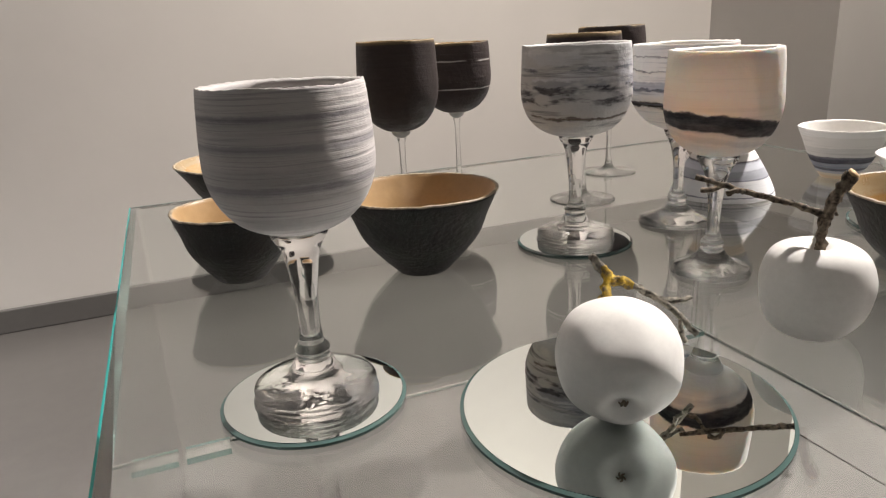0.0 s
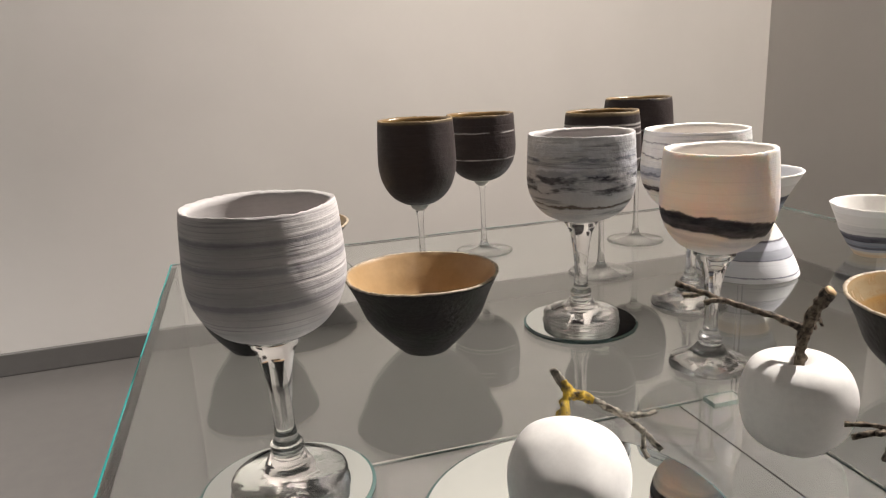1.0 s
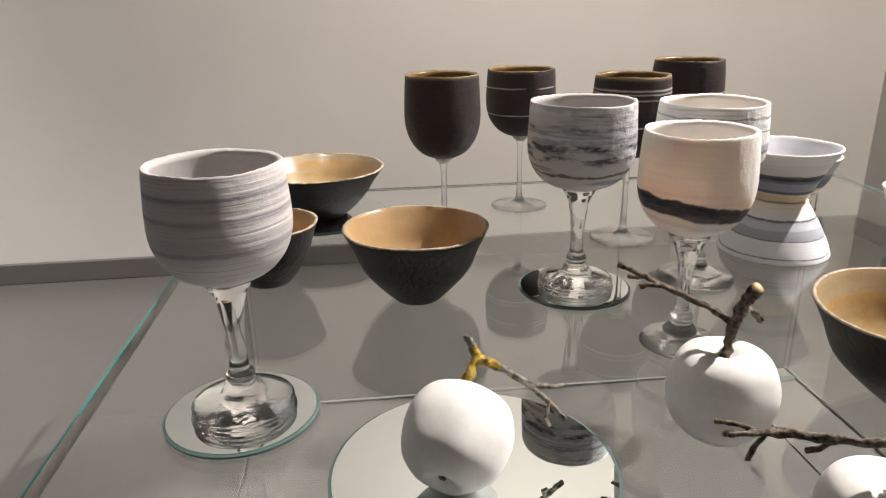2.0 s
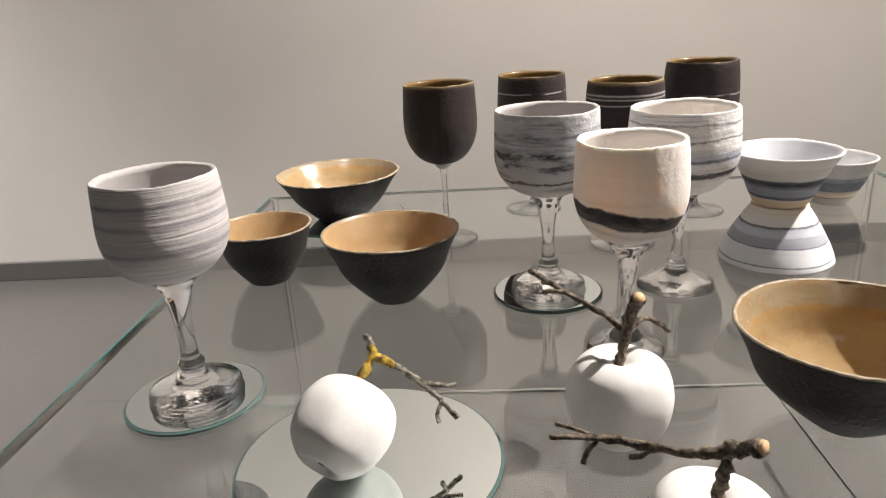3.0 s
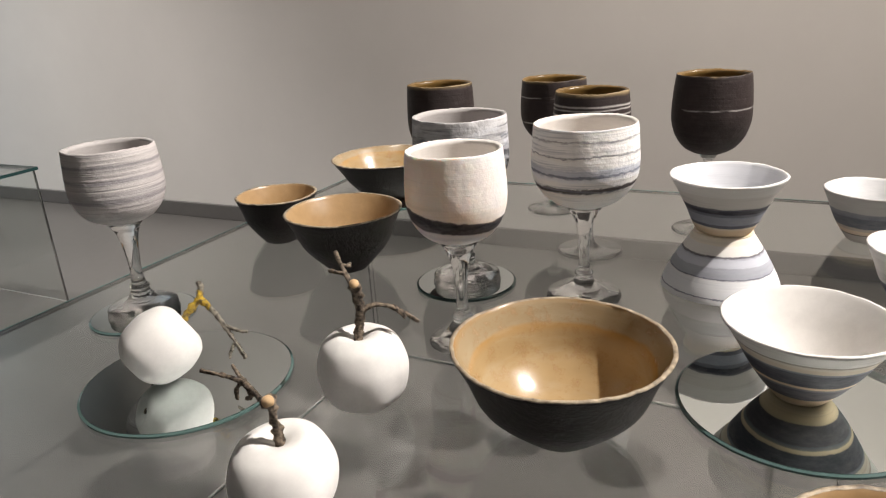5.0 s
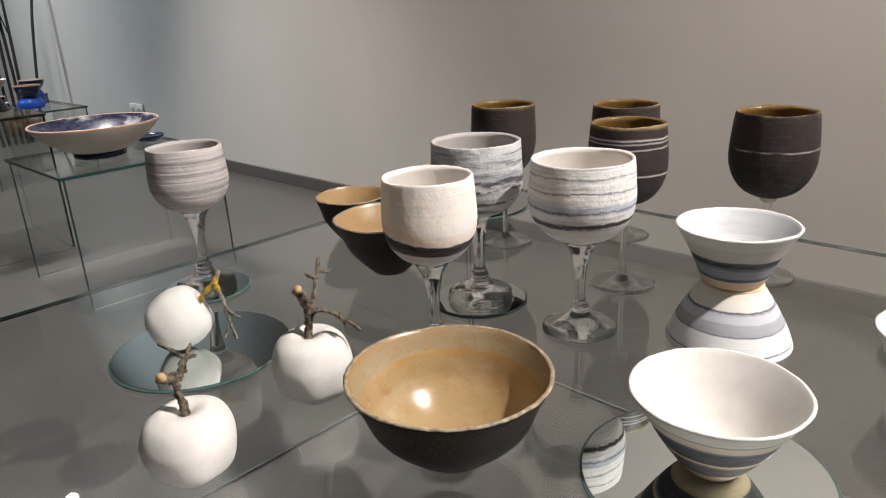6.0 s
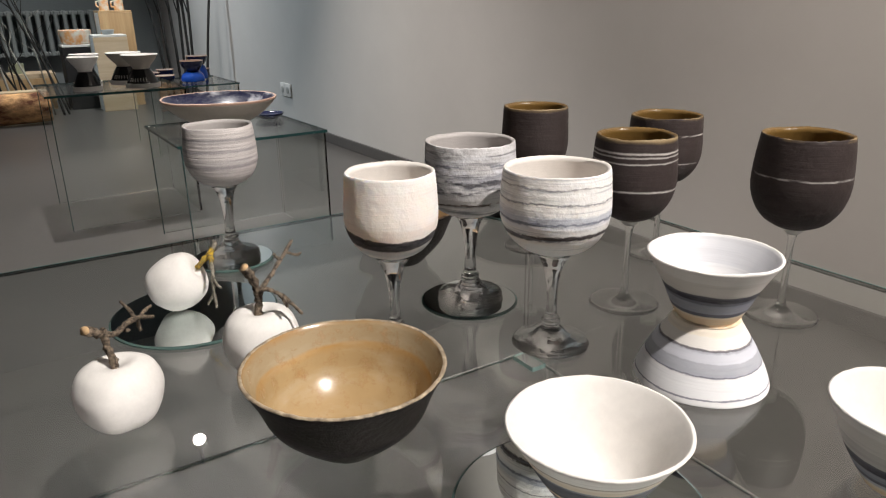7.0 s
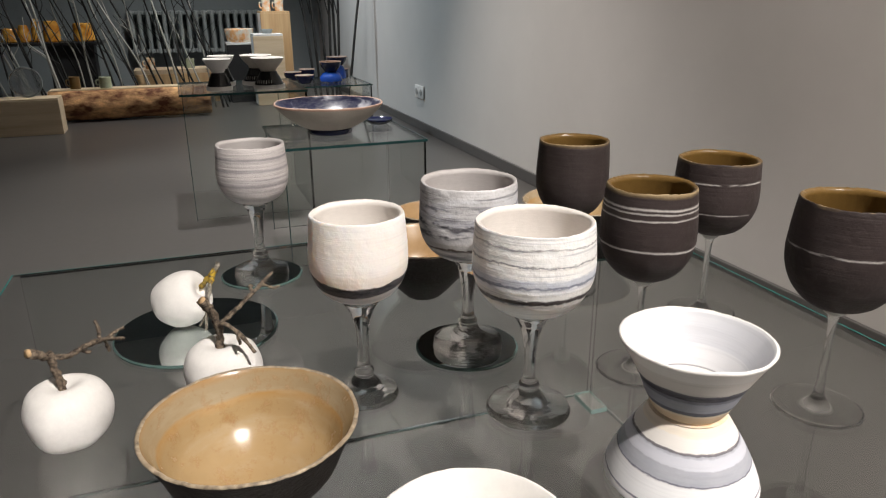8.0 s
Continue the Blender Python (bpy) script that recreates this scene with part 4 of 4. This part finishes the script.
# log, crate and bench
log = thing("log", -3.70, 0.100, 0.0, "thick reddish-brown barked log lying on the floor", "log")
lg = bmesh.new()
rings = []
for i in range(41):
    yy = -0.46 + 0.90 * i / 40
    ring = []
    for j in range(28):
        a = 2 * math.pi * j / 28
        r = 0.100 + 0.008 * noise.noise((math.cos(a) * 1.5, yy * 5, math.sin(a) * 1.5)) + 0.003 * noise.noise((math.cos(a) * 9, yy * 30, math.sin(a) * 9))
        zz = min(math.sin(a) * r, 0.078)
        ring.append(lg.verts.new((math.cos(a) * r, yy, 0.106 + zz)))
    rings.append(ring)
for p, q in zip(rings, rings[1:]):
    for j in range(28):
        lg.faces.new((p[j], p[(j + 1) % 28], q[(j + 1) % 28], q[j]))
lg.faces.new(rings[0])
lg.faces.new(rings[-1])
part("bark", lg, log_bark, log, "peeling reddish bark")
part("sawn_top", box(-0.058, 0.058, -0.455, 0.435, 0.184, 0.190, 0.001), pale_pine, log, "pale sawn flat top", False)
mug(-3.68, -0.215, 0.1915, 0.030, 0.066, brown_glaze, "dark brown mug on a sawn log")
mug(-3.68, -0.05, 0.1915, 0.034, 0.060, green_glaze, "greenish glazed mug on a sawn log")
crate = thing("crate", -3.29, -0.415, 0.0, "pale unpainted wooden crate on the floor", "crate")
part("plank", box(0.062, 0.078, -0.2, 0.165, 0.002, 0.186, 0.002), pale_pine, crate, "", False)
part("plank", box(-0.078, 0.0615, 0.149, 0.165, 0.002, 0.186, 0.002), pale_pine, crate, "", False)
part("plank", box(-0.078, -0.062, -0.2, 0.1485, 0.002, 0.186, 0.002), pale_pine, crate, "", False)
part("plank", box(-0.0615, 0.0615, -0.2, -0.184, 0.002, 0.186, 0.002), pale_pine, crate, "", False)
part("lid", box(-0.076, 0.076, -0.198, 0.163, 0.1865, 0.1945, 0.002), pale_pine, crate, "pale top boards", False)
hoop = thing("glass_plate", -3.29, -0.400, 0.1947, "round clear glass plate standing on a crate", "plate")
part("plate", lathe([(0, 0.0), (0.070, 0.0), (0.078, 0.003), (0.078, 0.008), (0.070, 0.005), (0, 0.004)], 56), clear_glass, hoop).matrix_basis = pose(0, 0, 0.079, 0, 82, 0)
part("rim", lathe([(0.076, 0.001), (0.080, 0.001), (0.080, 0.008), (0.076, 0.008), (0.076, 0.001)], 56), iron, hoop).matrix_basis = pose(0, 0, 0.080, 0, 82, 0)
bench = thing("bench", -4.45, 0.350, 0.0, "low pale pine bench behind a log", "bench")
part("seat", box(-0.12, 0.12, -0.27, 0.30, 0.205, 0.235, 0.003), pale_pine, bench, "", False)
part("front_board", box(0.10, 0.12, -0.27, 0.30, 0.06, 0.2045, 0.003), pine, bench, "", False)
for sy in (-0.25, 0.26):
    part("leg", box(-0.10, 0.098, sy - 0.02, sy + 0.02, 0, 0.2045, 0.002), pine, bench, "", False)
mug(-4.42, 0.19, 0.2355, 0.032, 0.07, flowered, "flowered mug on a low bench")
mug(-4.42, 0.45, 0.2355, 0.034, 0.06, green_glaze, "greenish mug on a low bench")
desk = thing("side_table", -4.80, -0.510, 0.0, "black side table with amber pots on it", "table")
part("tabletop", box(-0.16, 0.16, -0.55, 0.40, 0.395, 0.415, 0.003), black_paint, desk, "", False)
part("column", box(-0.10, 0.10, 0.03, 0.33, 0.0, 0.3945, 0.003), black_paint, desk, "", False)
part("column", box(-0.10, 0.10, -0.50, -0.34, 0.0, 0.3945, 0.003), black_paint, desk, "", False)
for dy, r, h, kind in ((-0.60, 0.055, 0.09, 0), (-0.51, 0.04, 0.11, 1), (-0.43, 0.032, 0.15, 2), (-0.335, 0.055, 0.135, 0), (-0.13, 0.07, 0.12, 0)):
    pot = thing("pot", -4.80, dy - 0.11, 0.4155, "amber glazed pot on a black side table", "pot", "amber pots")
    part("body", lathe(curve2([(0, 0), (r * 0.8, 0), (r, h * 0.25), (r * 0.95, h * 0.6), (r * (0.7 if kind else 0.9), h), (r * 0.6, h), (r * 0.75, h * 0.5), (0, h * 0.1)], 5), 40, 0.02, dy), amber, pot)
    part("saucer", lathe([(0, 0.0003), (r * 0.7, 0.0003), (r * 1.2, 0.008), (r * 1.2, 0.010), (r * 0.7, 0.003), (0, 0.002)], 40), amber, pot)

radiator = thing("radiator", X0 + 0.075, 0.560, 0.0, "old grey cast-iron column radiator on the end wall", "radiator")
for k in range(17):
    yy = -0.50 + k * 0.0625
    part("column", join(box(-0.055, 0.055, yy - 0.016, yy + 0.016, 0.28, 0.62, 0.012), box(-0.05, 0.05, yy - 0.031, yy + 0.031, 0.285, 0.315, 0.008), box(-0.05, 0.05, yy - 0.031, yy + 0.031, 0.585, 0.615, 0.008)), iron, radiator, "", False)
for yy in (-0.45, 0.45):
    part("foot", box(-0.03, 0.03, yy - 0.02, yy + 0.02, 0.0, 0.279, 0.004), iron, radiator, "", False)

# leaning branches
rnd = random.Random(11)
for k in range(44):
    y0 = -0.81 + 1.50 * (k + rnd.uniform(-0.35, 0.35)) / 43
    x0 = rnd.uniform(-4.26, -3.98)
    lean = rnd.uniform(0.10, 0.42)
    h = rnd.uniform(1.15, 1.7)
    ob = thing("branch", x0, y0, 0.0, "slender bare branch leaning upright behind the log", "branch", "leaning branches")
    pts = [(0, 0, 0.0)] + [(rnd.uniform(-0.02, 0.02), -lean * h * q + rnd.uniform(-0.025, 0.025), h * q) for q in (0.25, 0.5, 0.75, 1.0)]
    r = rnd.uniform(0.004, 0.0085)
    mat = twig_pale if rnd.random() < 0.6 else twig_dark
    part("stem", tube(pts, [r, r * 0.8, r * 0.6, r * 0.45], 7, 0.25, k * 2.0), mat, ob)
    for q in (1, 2, 3):
        p = Vector(pts[q])
        part("shoot", tube([p, p + Vector((rnd.uniform(-0.03, 0.03), rnd.uniform(-0.10, 0.07), 0.10)), p + Vector((rnd.uniform(-0.05, 0.05), rnd.uniform(-0.17, 0.12), 0.24))], [r * 0.45, r * 0.2], 6, 0.2, k), mat, ob)
for k, (dy, top) in enumerate(((0.00, -0.14), (0.03, -0.10), (0.07, -0.04), (0.10, 0.00), (0.13, 0.01), (0.15, 0.02), (0.20, 0.23))):
    ob = thing("branch", -3.55, 1.195 + dy, 0.0, "tall blackened branch standing upright near the wall", "branch", "black branches")
    part("stem", tube([(0, 0, 0), (0.01, top * 0.2, 0.35), (-0.01, top * 0.45 + 0.01 * (k % 2), 0.7), (0.0, top * 0.8, 1.1), (0.02, top, 1.6)], [0.009, 0.008, 0.007, 0.005], 8, 0.2, k * 5.0), twig_dark, ob)
    if k != 6:
        part("shoot", tube([(0.0, top * 0.4, 0.6), (0.02, top * 0.4 - 0.05, 0.8), (0.01, top * 0.4 - 0.12, 1.0)], [0.004, 0.002], 6, 0.2, k), twig_dark, ob)
